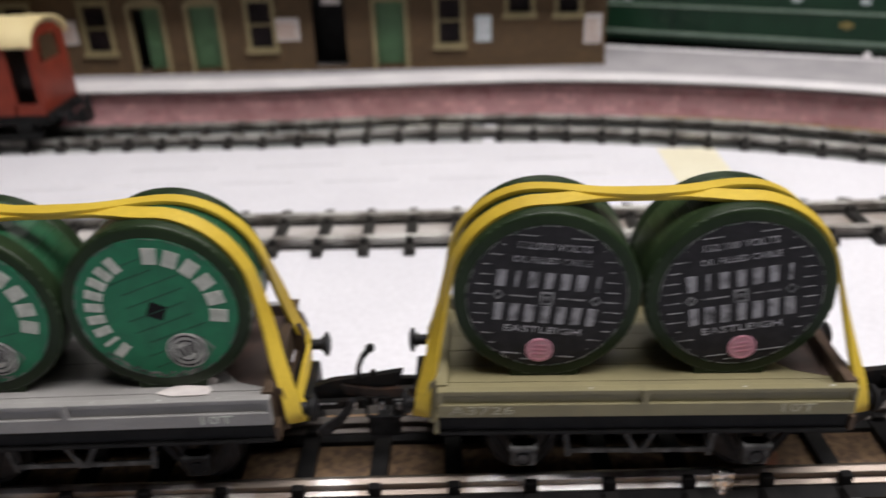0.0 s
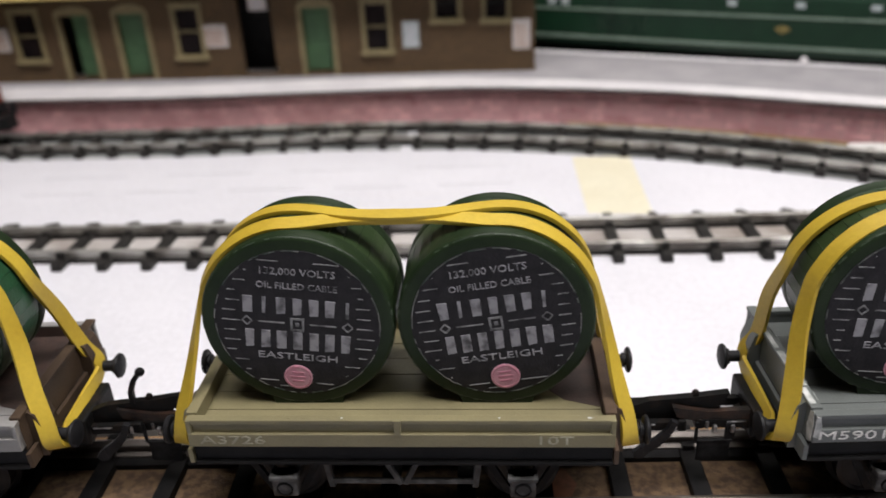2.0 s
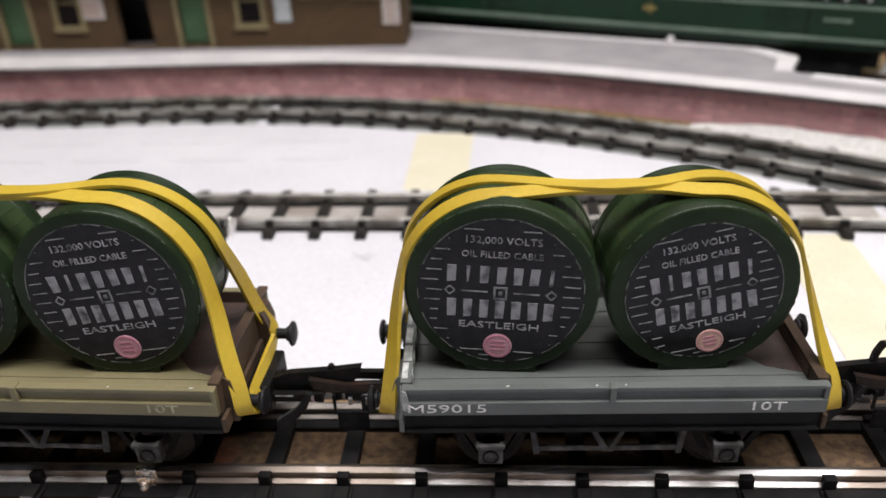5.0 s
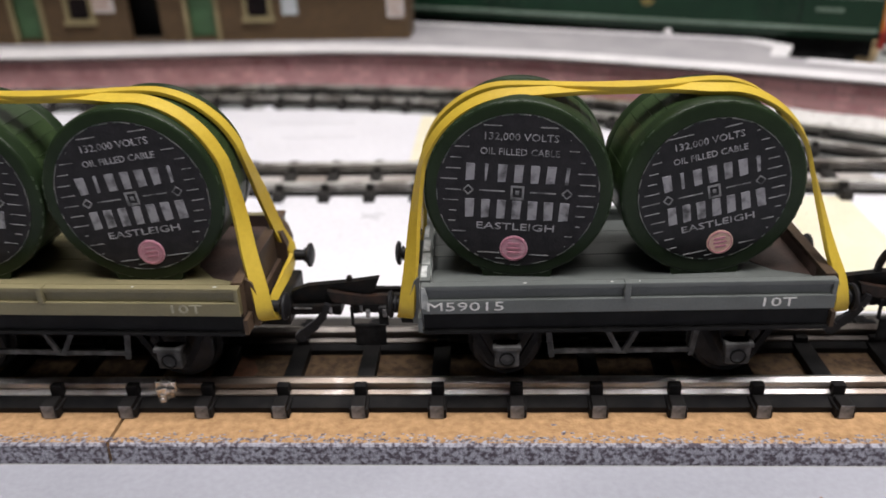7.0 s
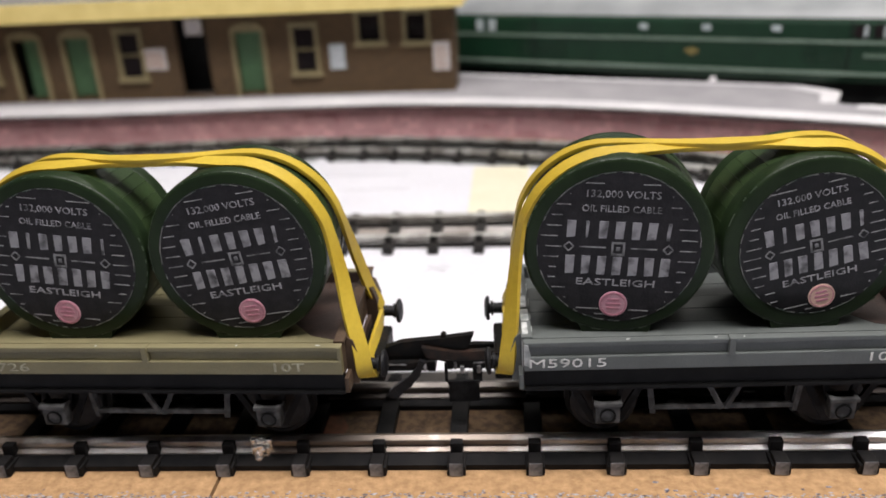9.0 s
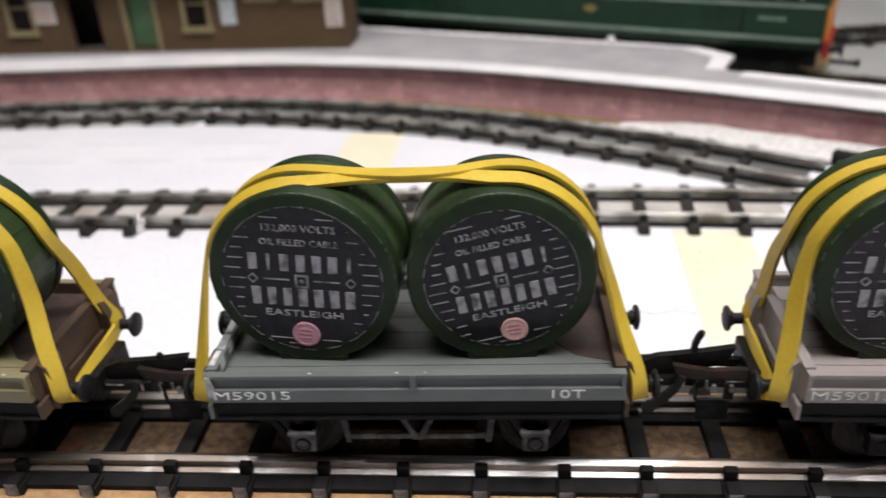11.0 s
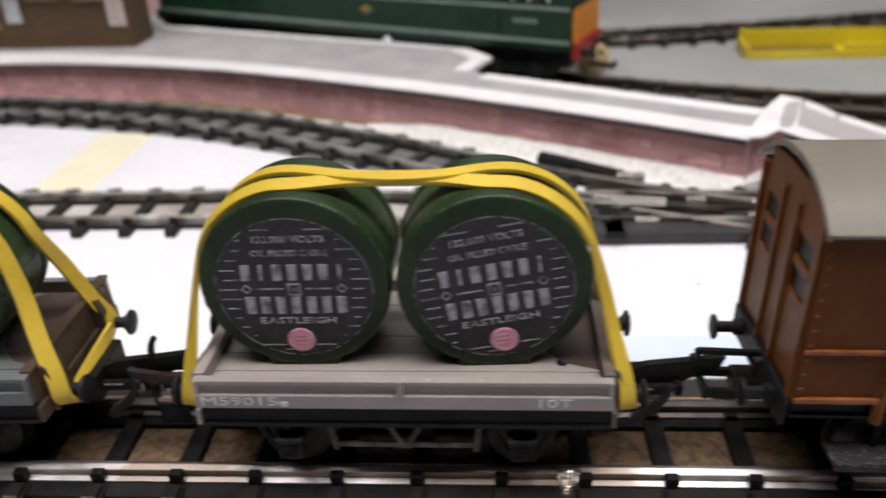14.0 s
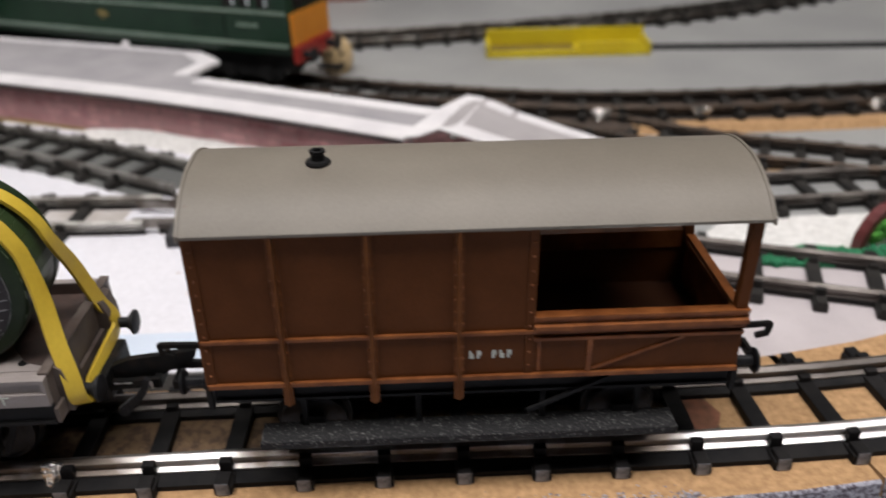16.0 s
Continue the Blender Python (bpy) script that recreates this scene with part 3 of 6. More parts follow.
near_pts = [(6.79 - 1.44 * 28, NEAR_Y)] + [(x, NEAR_Y) for x in (-20, -8, 4, 16, 25)] + [(30, 1.42), (34, 1.34), (38, 1.44), (43, 2.0), (50, 3.6), (58, 6.6)]
# The far rail's darker metal paints in shade from the wagons above.
track(near_pts, 0.42, "near running track of shiny rails on black sleepers", RAIL, SLEEPER, web=(0.45, 0.34), far_rail=RAIL_DARK, shape=FOOTED_SHAPE)
track([(-52, 14.0), (-25, 13.3), (-11, 12.85), (7, 12.45), (14, 12.4), (20, 12.05), (21.4, 12.0)], 0.03, "middle track of tarnished rails on black sleepers", RAIL_PALE, SLEEPER_OLD)
track([(21.4, 12.0), (27, 11.85), (36, 11.75), (45, 11.9), (58, 12.8)], 0.03, "dirty end of the middle track beyond the turnout", RAIL_DARK, SLEEPER_OLD)
track([(-52, 24.6), (-35, 23.7), (-19, 23.2), (-11, 22.98), (-4.7, 23.1), (2.2, 22.5), (9.6, 20.6), (15.6, 17.9), (19.0, 16.0), (22.0, 14.2)], 0.032, "curved platform track of dull rails joining the middle", RAIL_PALE, SLEEPER_OLD, pitch=1.46)
track([(22.0, 14.2), (25.4, 12.5), (30, 10.6), (34.5, 8.6), (38.5, 7.05), (44, 5.2), (49, 3.9)], 0.032, "dirty track curving away from the turnout", RAIL_DARK, SLEEPER_OLD, pitch=1.46)
track([(2.5, 34.44, 0.03), (10, 31.04, 0.03), (16, 28.3, 0.03), (25.5, 23.95, 0.03), (30, 21.8, 0.16), (37, 19.75), (48, 19.45), (62, 20.5), (75, 22.5)], 0.24, "bay track behind platform on thin cork", RAIL_RUST, SLEEPER_OLD, pitch=1.46)
track([(35.3, 18.7), (37.5, 17.1), (40.5, 15.2), (42.8, 14.2), (45.5, 13.15), (50, 12.3), (58, 12.2)], 0.034, "short dark link track between bay and middle tracks", RAIL_RUST, SLEEPER_OLD, pitch=1.2)
track([(16, 33.2), (26, 32.2), (34, 33.0), (41, 34.2), (48, 36.2), (56, 40), (62, 45)], 0.03, "blurred curved track at the rear of the board", RAIL_DULL, SLEEPER_OLD, pitch=1.5)
bm = bmesh.new()
sweep(bm, smooth_line([(27, 21.4, 0), (30, 20.6, 0), (37, 19.6, 0), (48, 19.45, 0), (62, 20.5, 0), (75, 22.5, 0)], 1.0), [(-1.95, 0.004), (1.7, 0.004), (1.6, 0.24), (-1.85, 0.24)])
solid("cork_roadbed", bm, CORK_DARK, "strip of old dark cork under the bay track", "cork", "structure")
bm = bmesh.new()
sweep(bm, smooth_line([(37.6, 19.65, 0), (41, 19.5, 0), (48, 19.45, 0), (62, 20.5, 0), (75, 22.5, 0)], 1.0), [(-2.2, 0.004), (-1.4, 0.004), (-1.4, 0.255), (-1.95, 0.25)])
solid("cork_roadbed", bm, CORK, "bright cork strip along the front of the bay track", "cork", "structure")
west = [(-52, 24.6, 0.0305), (-35, 23.7, 0.0305), (-19, 23.2, 0.0305), (-11, 22.98, 0.0305), (-4.7, 23.1, 0.0305), (-1.0, 22.85, 0.0305)]
east = [(-0.95, 22.85, 0.0305), (2.2, 22.5, 0.0305), (9.6, 20.6, 0.0305), (15.6, 17.9, 0.0305), (19.0, 16.0, 0.0305), (22.0, 14.2, 0.0305)]
for run, card, text in ((west, GREY_CARD, "grey card strip laid under the platform track"), (east, DARK_CARD, "dark grey card strip under the curved platform track")):
    bm = bmesh.new()
    sweep(bm, smooth_line(run, 0.8), [(-1.45, 0), (1.6, 0), (1.6, 0.009), (-1.45, 0.009)])
    solid("grey_card_strip", bm, card, text, "card", "structure")
sheet("cream_card_scrap", [(-8.2, 24.0), (-2.1, 23.75), (-2.2, 24.55), (-8.0, 24.65)], 0.041, 0.06, CREAM_CARD, "cream card scrap beside the platform track", "card")
sheet("cream_card_scrap", [(-7.6, 22.6), (-2.6, 22.5), (-2.6, 23.5), (-7.6, 23.55)], 0.041, 0.06, CREAM_CARD, "cream card scrap between the platform rails", "card")
bm = bmesh.new()
sweep(bm, smooth_line([(-52, 14.0, 0.0305), (-25, 13.3, 0.0305), (-11, 12.85, 0.0305), (7, 12.45, 0.0305), (14, 12.4, 0.0305), (20, 12.05, 0.0305)], 0.8), [(-1.0, 0), (0.95, 0), (0.95, 0.007), (-1.0, 0.007)])
solid("dirty_card_strip", bm, DIRTY_CARD, "dirty pale card strip under the middle track", "card", "structure")
sheet("cork_scrap", [(40.2, 13.1), (43.3, 12.9), (43.4, 13.6), (40.4, 13.8)], 0.006, 0.06, CORK, "pale scrap of cork between the rear tracks", "cork")


def joiner(x, y, z, wide=1.0, tall=1.0):
    j = thing("rail_joiner", x, y, z, "bright metal joiner clipping two rail ends", "joiner", group="rail joiners")
    j.matrix_world = j.matrix_world @ Matrix.Diagonal((wide, 1, tall, 1))
    part("clip", boxes((-0.2, 0.2, -0.17, -0.06, -0.06, 0.2), (-0.17, 0.17, -0.24, -0.14, -0.24, 0.08), (-0.05, 0.06, -0.28, -0.22, -0.2, 0.14), bevel=0.025), JOINER, j)
    part("tab", boxes((-0.09, 0.03, -0.3, -0.22, -0.42, 0.0), bevel=0.02), JOINER, j)
    bm = bmesh.new()
    for dx, dy, dz, q, tall in ((0.0, -0.13, 0.16, 0.13, 0.8), (0.03, -0.22, 0.02, 0.1, 1.2), (-0.04, -0.29, -0.16, 0.085, 1.5), (-0.02, -0.31, -0.34, 0.075, 1.3)):
        bmesh.ops.create_icosphere(bm, subdivisions=2, radius=q, matrix=Matrix.Translation((dx, dy, dz)) @ Matrix.Diagonal((1.0, 0.7, tall, 1)))
    part("solder", bm, JOINER, j, "lump of bright solder", smooth=True)


for x, y, z in ((1.66, NEAR_Y - GAUGE / 2, 0.72), (22.35, NEAR_Y - GAUGE / 2, 0.72), (0.0, 11.68, 0.34), (36.4, 18.75, 0.55), (40.3, 18.6, 0.55), (47.2, 18.6, 0.55)):
    joiner(x, y, z, *((2.0, 0.6) if y > 18 else (1.0, 1.0)))


def turnout():
    t = thing("turnout", 24.5, 11.9, 0.03, "black plastic turnout base with bright point blades", "turnout")
    part("base", prism(bmesh.new(), [(-2.6, -1.2), (-2.4, -1.72), (5.6, -1.72), (6.3, -0.6), (5.2, 1.0), (0.6, 1.35), (-2.4, 0.9)], "z", 0.005, 0.33), PLATE_DARK, t)
    part("motor_housing", boxes((-2.7, 6.2, -1.78, -0.75, 0.0, 0.40), bevel=0.06), PLATE_DARK, t)
    part("throw_bar", boxes((-0.35, 0.25, -1.9, 1.5, 0.3, 0.4), bevel=0.03), SLEEPER, t)
    for a, b in (((-4.2, 0.72, 0.34), (3.2, -0.55, 0.34)), ((-3.9, -0.70, 0.34), (2.2, -1.1, 0.34)), ((-0.6, 1.2, 0.34), (5.8, -0.7, 0.34)), ((0.3, -0.25, 0.34), (6.2, -0.4, 0.34))):
        part("blade", bar(bmesh.new(), a, b, 0.12, 0.3), RAIL_DULL, t)
    part("check_rail", bar(bmesh.new(), (-0.5, 0.38, 0.44), (1.6, 0.08, 0.44), 0.28, 0.2), JOINER, t, "bright polished check rail")
    part("frog", prism(bmesh.new(), [(-0.6, 0.0), (1.6, -0.3), (1.7, 0.35)], "z", 0.3, 0.5), JOINER, t)
    # Added metal blocks stand for bright spots on the dark plate.
    for x, y, w in ((0.9, 2.05, 0.45), (2.55, 0.22, 0.3), (4.55, -0.05, 0.45), (4.2, -0.85, 0.4), (0.9, -1.1, 0.35)):
        part("terminal", boxes((x - w, x + w, y - 0.14, y + 0.14, 0.2, 0.52), bevel=0.05), JOINER, t, "added metal block for a bright spot")


turnout()


def point_motor():
    m = thing("point_motor", 23.95, 15.05, 0.04, "black cylindrical point motor beside the curved track", "point motor", -35.5)
    bm = bmesh.new()
    lathe(bm, [(0.2, -1.62), (0.26, -1.56), (0.26, 1.5), (0.2, 1.56)], "x", (0, 0, 0.27), 18)
    body = part("body", bm, BLACK, m, smooth=True)
    part("terminal", boxes((1.56, 2.0, -0.2, 0.2, 0.08, 0.4), bevel=0.05), JOINER, body, "bright solder blob on the motor end")
    part("base_plate", boxes((-1.7, 1.7, -0.32, 0.32, 0.0, 0.05), bevel=0.01), BLACK, m)


point_motor()

# ---- low wagons with cable drums ----


def buffer(parent, s, y, z):
    bm = bmesh.new()
    lathe(bm, [(0.16, s * 3.48), (0.16, s * 3.72), (0.115, s * 3.74), (0.105, s * 3.98), (0.15, s * 3.99), (0.15, s * 4.03), (0.105, s * 4.04), (0.105, s * 4.07)], "x", (0, y, z), 16)
    b = part("buffer", bm, BUFFER, parent, smooth=True)
    bm = bmesh.new()
    lathe(bm, [(0.22, s * 4.06), (0.25, s * 4.09), (0.24, s * 4.13), (0.14, s * 4.17)], "x", (0, y, z), 20)
    part("buffer_head", bm, BUFFER, b, smooth=True)


def coupling(parent, s, stem=False):
    def xx(p, q):
        return (min(s * p, s * q), max(s * p, s * q))
    bm = bmesh.new()
    box(bm, *xx(3.4, 4.0), -0.5, 0.7, 1.72, 2.3, bevel=0.06)
    for y in (-0.32, 0.3):
        bar(bm, (s * 3.5, y, 1.96), (s * 4.9, y, 2.0), 0.12, 0.17)
    box(bm, *xx(4.8, 4.95), -0.38, 0.4, 1.88, 2.1, bevel=0.03)
    c = part("coupling", bm, COUPLER, parent)
    # Small steel strips shape the glints on the dark loop.
    part("loop_glint", boxes((*xx(4.72, 4.78), -0.4, -0.37, 1.9, 2.06), (*xx(4.05, 4.4), -0.4, -0.38, 2.02, 2.05), bevel=0.01), STEEL, c, "bright metal strips for glints on the loop")
    bm = bmesh.new()
    if s > 0:
        prism(bm, [(3.58, 1.72), (3.62, 2.05), (3.9, 2.25), (4.3, 2.41), (5.15, 2.5), (5.68, 2.58), (5.6, 2.38), (5.5, 2.22), (5.1, 2.14), (4.85, 1.98), (4.72, 1.86), (4.1, 1.89), (3.9, 1.74)], "y", -0.2, -0.06)
        part("coupling_hook", bm, COUPLER, c)
        bm = bmesh.new()
        line = [(4.94, 2.4), (4.96, 2.62), (5.0, 2.75), (5.06, 2.86)] if stem else [(5.1, 2.44), (5.1, 2.5), (5.11, 2.55)]
        for a, b in zip(line, line[1:]):
            bar(bm, (a[0], -0.13, a[1]), (b[0], -0.13, b[1]), 0.1, 0.1)
        bmesh.ops.create_icosphere(bm, subdivisions=2, radius=0.06, matrix=Matrix.Translation((line[-1][0], -0.13, line[-1][1])))
        part("coupling_pin", bm, COUPLER, c, smooth=True)
        bm = bmesh.new()
        tail = [(4.72, 2.16), (4.62, 1.92), (4.46, 1.72), (4.24, 1.54), (4.12, 1.42)]
        for k, (a, b) in enumerate(zip(tail, tail[1:])):
            bar(bm, (a[0], -0.44, a[1]), (b[0], -0.44, b[1]), 0.09, 0.12 + 0.03 * k)
        lathe(bm, [(0.1, -0.49), (0.1, -0.39)], "y", (4.13, 0, 1.44), 14)
        part("coupling_tail", bm, BUFFER, c)
    else:
        prism(bm, [(-3.55, 2.24), (-4.2, 2.26), (-4.7, 2.24), (-5.1, 2.3), (-5.38, 2.36), (-5.3, 2.14), (-4.9, 2.04), (-4.3, 2.0), (-3.9, 1.98), (-3.55, 1.94)], "y", -0.36, -0.24)
        part("coupling_hook", bm, RUSTY_HOOK, c, "rust-brown flat hook blade")
        bm = bmesh.new()
        for q in (-4.62, -4.3, -3.95):
            box(bm, q - 0.04, q + 0.04, -0.46, -0.38, 1.84, 2.0, bevel=0.02)
        part("coupling_rivet", bm, STEEL, c, "shiny worn metal coupling rivets")["kind"] = "stuff"
        part("draw_plate", boxes((-4.9, -4.3, -0.42, -0.39, 1.2, 1.64), (-4.92, -4.28, -0.44, -0.37, 1.62, 1.67), (-4.96, -4.9, -0.42, -0.37, 1.64, 2.05), (-4.42, -4.24, -0.42, -0.37, 1.64, 2.02), bevel=0.012), AXLE, c, "dark grey flat plate")
        bm = bmesh.new()
        bar(bm, (-4.1, 0.08, 2.0), (-3.75, 0.08, 1.45), 0.09, 0.16)
        part("coupling_tail", bm, COUPLER, c)


def wheel(parent, x, y, outside):
    bm = bmesh.new()
    o = outside
    lathe(bm, [(0.10, o * 0.16), (0.16, o * 0.14), (0.44, o * 0.08), (0.47, o * 0.13), (0.60, o * 0.13), (0.60, -o * 0.06), (0.69, -o * 0.08), (0.69, -o * 0.13), (0.3, -o * 0.12)], "y", (x, y, 1.53), 28)
    w = part("wheel", bm, WHEEL, parent, smooth=True)
    bm = bmesh.new()
    lathe(bm, [(0.603, o * 0.135), (0.52, o * 0.15), (0.52, o * 0.12), (0.60, o * 0.11)], "y", (x, y, 1.53), 28)
    part("tyre", bm, BUFFER, w, smooth=True)


def axle_guard(parent, x, side, box_mat):
    y = side * 1.36
    bm = bmesh.new()
    for k in (-1, 1):
        bar(bm, (x + k * 0.66, y, 2.22), (x + k * 0.24, y, 1.42), 0.07, 0.12)
        bar(bm, (x + k * 0.3, y, 2.22), (x + k * 0.17, y, 1.7), 0.07, 0.09)
    box(bm, x - 0.28, x + 0.28, y - 0.035, y + 0.035, 1.36, 1.46)
    g = part("axle_guard", bm, AXLE if side < 0 and box_mat is AXLEBOX else UNDER, parent)
    bm = bmesh.new()
    box(bm, x - 0.22, x + 0.22, min(y, y + side * 0.24), max(y, y + side * 0.24), 1.46, 1.9, bevel=0.04)
    box(bm, x - 0.25, x + 0.25, min(y, y + side * 0.27), max(y, y + side * 0.27), 1.82, 1.9, bevel=0.02)
    part("axlebox", bm, box_mat, g)
    bm = bmesh.new()
    lathe(bm, [(0.145, y + side * 0.2), (0.145, y + side * 0.26), (0.12, y + side * 0.265), (0.11, y + side * 0.21)], "y", (x, 0, 1.63), 16)
    part("axle_cap", bm, WHEEL, g, smooth=True)


def wagon(x, y, yaw, material, label, number, load, faint=False, shrink=1.0):
    w = thing("low_sided_wagon", x, y, 0, label, "wagon", yaw, group="low wagons in the train")
    w.matrix_world = w.matrix_world @ Matrix.Diagonal((shrink, 1, 1, 1))
    for i in range(6):
        part("deck_plank", boxes((-3.36, 3.36, -1.5 + 0.5 * i + 0.006, -1.0 + 0.5 * i - 0.006, 2.72, DECK + 0.004 * (i % 2)), bevel=0.008), material, w)
    for s in (-1, 1):
        def yy(a, b):
            return (min(s * a, s * b), max(s * a, s * b))
        bm = boxes((-3.5, 3.5, *yy(1.5, 1.585), 2.6, 3.12), (-3.5, 3.5, *yy(1.5, 1.65), 2.6, 2.86), (-3.5, 3.5, *yy(1.48, 1.63), 3.05, 3.13), (-3.5, -3.42, *yy(1.5, 1.64), 2.7, 3.12), (3.42, 3.5, *yy(1.5, 1.64), 2.7, 3.12), (-0.055, 0.055, *yy(1.5, 1.67), 2.84, 3.15), bevel=0.014)
        part("side_board", bm, material, w)
        part("solebar", prism(bmesh.new(), [(s * 1.38, 2.16), (s * 1.58, 2.16), (s * 1.58, 2.22), (s * 1.53, 2.235), (s * 1.53, 2.525), (s * 1.58, 2.54), (s * 1.58, 2.597), (s * 1.38, 2.597)], "x", -3.48, 3.48), BLACK, w)
        for ax in (-2.03, 2.03):
            axle_guard(w, ax, s, AXLEBOX if material in (OLIVE, SLATE) else AXLE)
            wheel(w, ax, s * GAUGE / 2 - s * 0.02, s)
        bm = bmesh.new()
        bar(bm, (-1.25, s * 1.47, 1.72), (1.25, s * 1.47, 1.72), 0.07, 0.085)
        for k in (-1, 1):
            bar(bm, (k * 0.3, s * 1.45, 2.2), (k * 0.03, s * 1.5, 1.68), 0.06, 0.09)
            bar(bm, (k * 1.3, s * 1.45, 2.2), (k * 1.22, s * 1.47, 1.6), 0.07, 0.10)
        part("brake_gear", bm, UNDER if s > 0 else AXLEBOX, w)
    part("underframe", boxes((-3.4, 3.4, -1.37, 1.37, 2.3, 2.58), (-2.2, 2.2, -0.2, 0.2, 1.9, 2.3)), BLACK, w)
    for ax in (-2.03, 2.03):
        bm = bmesh.new()
        lathe(bm, [(0.09, -1.3), (0.09, 1.3)], "y", (ax, 0, 1.53), 12)
        part("axle", bm, UNDER, w, smooth=True)
    for s in (-1, 1):
        def xx(a, b):
            return (min(s * a, s * b), max(s * a, s * b))
        bm = boxes((*xx(3.36, 3.497), -1.495, 1.495, 2.5, 3.13), (*xx(3.34, 3.53), -1.478, 1.64, 3.10, 3.17), (*xx(3.5, 3.58), -1.6, 1.6, 2.2, 2.5), bevel=0.016)
        # Right ends use a darker, browner material than left ends.
        mt = {OLIVE: BROWN_END_OLIVE, MAUVE: BROWN_END_MAUVE}.get(material, BROWN_END) if s > 0 else material
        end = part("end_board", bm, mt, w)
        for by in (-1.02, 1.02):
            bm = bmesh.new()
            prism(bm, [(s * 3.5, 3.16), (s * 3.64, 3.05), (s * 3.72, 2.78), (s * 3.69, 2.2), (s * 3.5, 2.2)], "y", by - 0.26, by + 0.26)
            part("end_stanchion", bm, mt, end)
            buffer(w, s, by, 2.45)
        coupling(w, s, material is SLATE)
    rc = random.Random(int(x * 10))
    for k in range(7):
        bm = bmesh.new()
        n, cx, q = rc.randint(4, 6), rc.uniform(-3.2, 3.2), rc.uniform(0.012, 0.035)
        prism(bm, [(cx + q * rc.uniform(0.6, 1.6) * math.cos(2 * math.pi * j / n), -1.56 + 0.022 * math.sin(2 * math.pi * j / n)) for j in range(n)], "z", 3.125, 3.134)
        part("paint_chip", bm, CHIP if k < 3 else material, w)
    # Dark brown patch on deck and boards right of the drums.
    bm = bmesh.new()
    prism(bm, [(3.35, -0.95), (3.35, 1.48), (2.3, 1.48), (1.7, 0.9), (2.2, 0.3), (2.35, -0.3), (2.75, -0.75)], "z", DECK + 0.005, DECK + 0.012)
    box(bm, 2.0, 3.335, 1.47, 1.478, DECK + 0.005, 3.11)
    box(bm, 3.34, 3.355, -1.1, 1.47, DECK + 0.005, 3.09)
    part("rust_stain", bm, BROWN_DECK, w, "dark brown patch on the deck")
    if material is SLATE:
        bm = bmesh.new()
        prism(bm, [(-1.62, 2.62), (-1.5, 2.56), (-1.42, 2.8), (-1.46, 3.1), (-1.58, 3.18), (-1.63, 2.95)], "x", -3.526, -3.515)
        prism(bm, [(-3.50, 2.72), (-3.40, 2.68), (-3.38, 2.9), (-3.43, 3.10), (-3.50, 3.12)], "y", -1.652, -1.638)
        for q0, q1, wd in ((-1.38, -0.95, 0.05), (-0.9, -0.45, 0.07), (-0.38, 0.1, 0.06), (0.2, 0.75, 0.04)):
            box(bm, -3.51, -3.51 + wd * 2, q0, q1, 3.168, 3.176)
            box(bm, -3.355 - wd * 0.2, -3.333, q0 + 0.1, q1 - 0.12, 2.98, 3.16)
        part("scuff", bm, SCUFF, w, "chalky white scuff on the corner")["kind"] = "stuff"
    if material is GREY:
        bm = bmesh.new()
        for a, b in (((4.85, 2.5), (4.86, 2.75)), ((4.86, 2.75), (4.95, 2.98)), ((4.95, 2.98), (5.1, 3.16))):
            bar(bm, (a[0], -0.25, a[1]), (b[0], -0.25, b[1]), 0.09, 0.09)
        bmesh.ops.create_icosphere(bm, subdivisions=2, radius=0.09, matrix=Matrix.Translation((5.11, -0.25, 3.17)))
        part("coupling_stem", bm, COUPLER, w, "thin upright bent stem")
    ink = WHITE_NUMBER if not faint else TAN_INK if material is OLIVE else WHITE_INK
    if number:
        lettering("number", number, 0.172, ink, w, face_y(-2.75, -1.652, 2.735), squeeze=1.76)
    lettering("load_mark", load, 0.172, ink, w, face_y(2.53, -1.652, 2.735), squeeze=1.66)
    if material is MAUVE:
        bm = bmesh.new()
        lathe(bm, [(0.1, DECK + 0.004), (0.1, DECK + 0.009)], "z", (2.72, -0.75, 0), 14)
        part("deck_hole", bm, WHEEL, w, "small dark hole in the deck")
        part("paint_flake", prism(bmesh.new(), [(-2.04, 2.66), (-1.93, 2.64), (-1.9, 2.72), (-1.97, 2.75), (-2.06, 2.72)], "y", -1.66, -1.648), CHIP, w)
    return w


R_DRUM = 1.60
DECK = 2.862


def circle_disc(bm, r, y0, y1, cx=0.0, cz=0.0, seg=40):
    return lathe(bm, [(r, y0), (r, y1)], "y", (cx, 0, cz), seg)


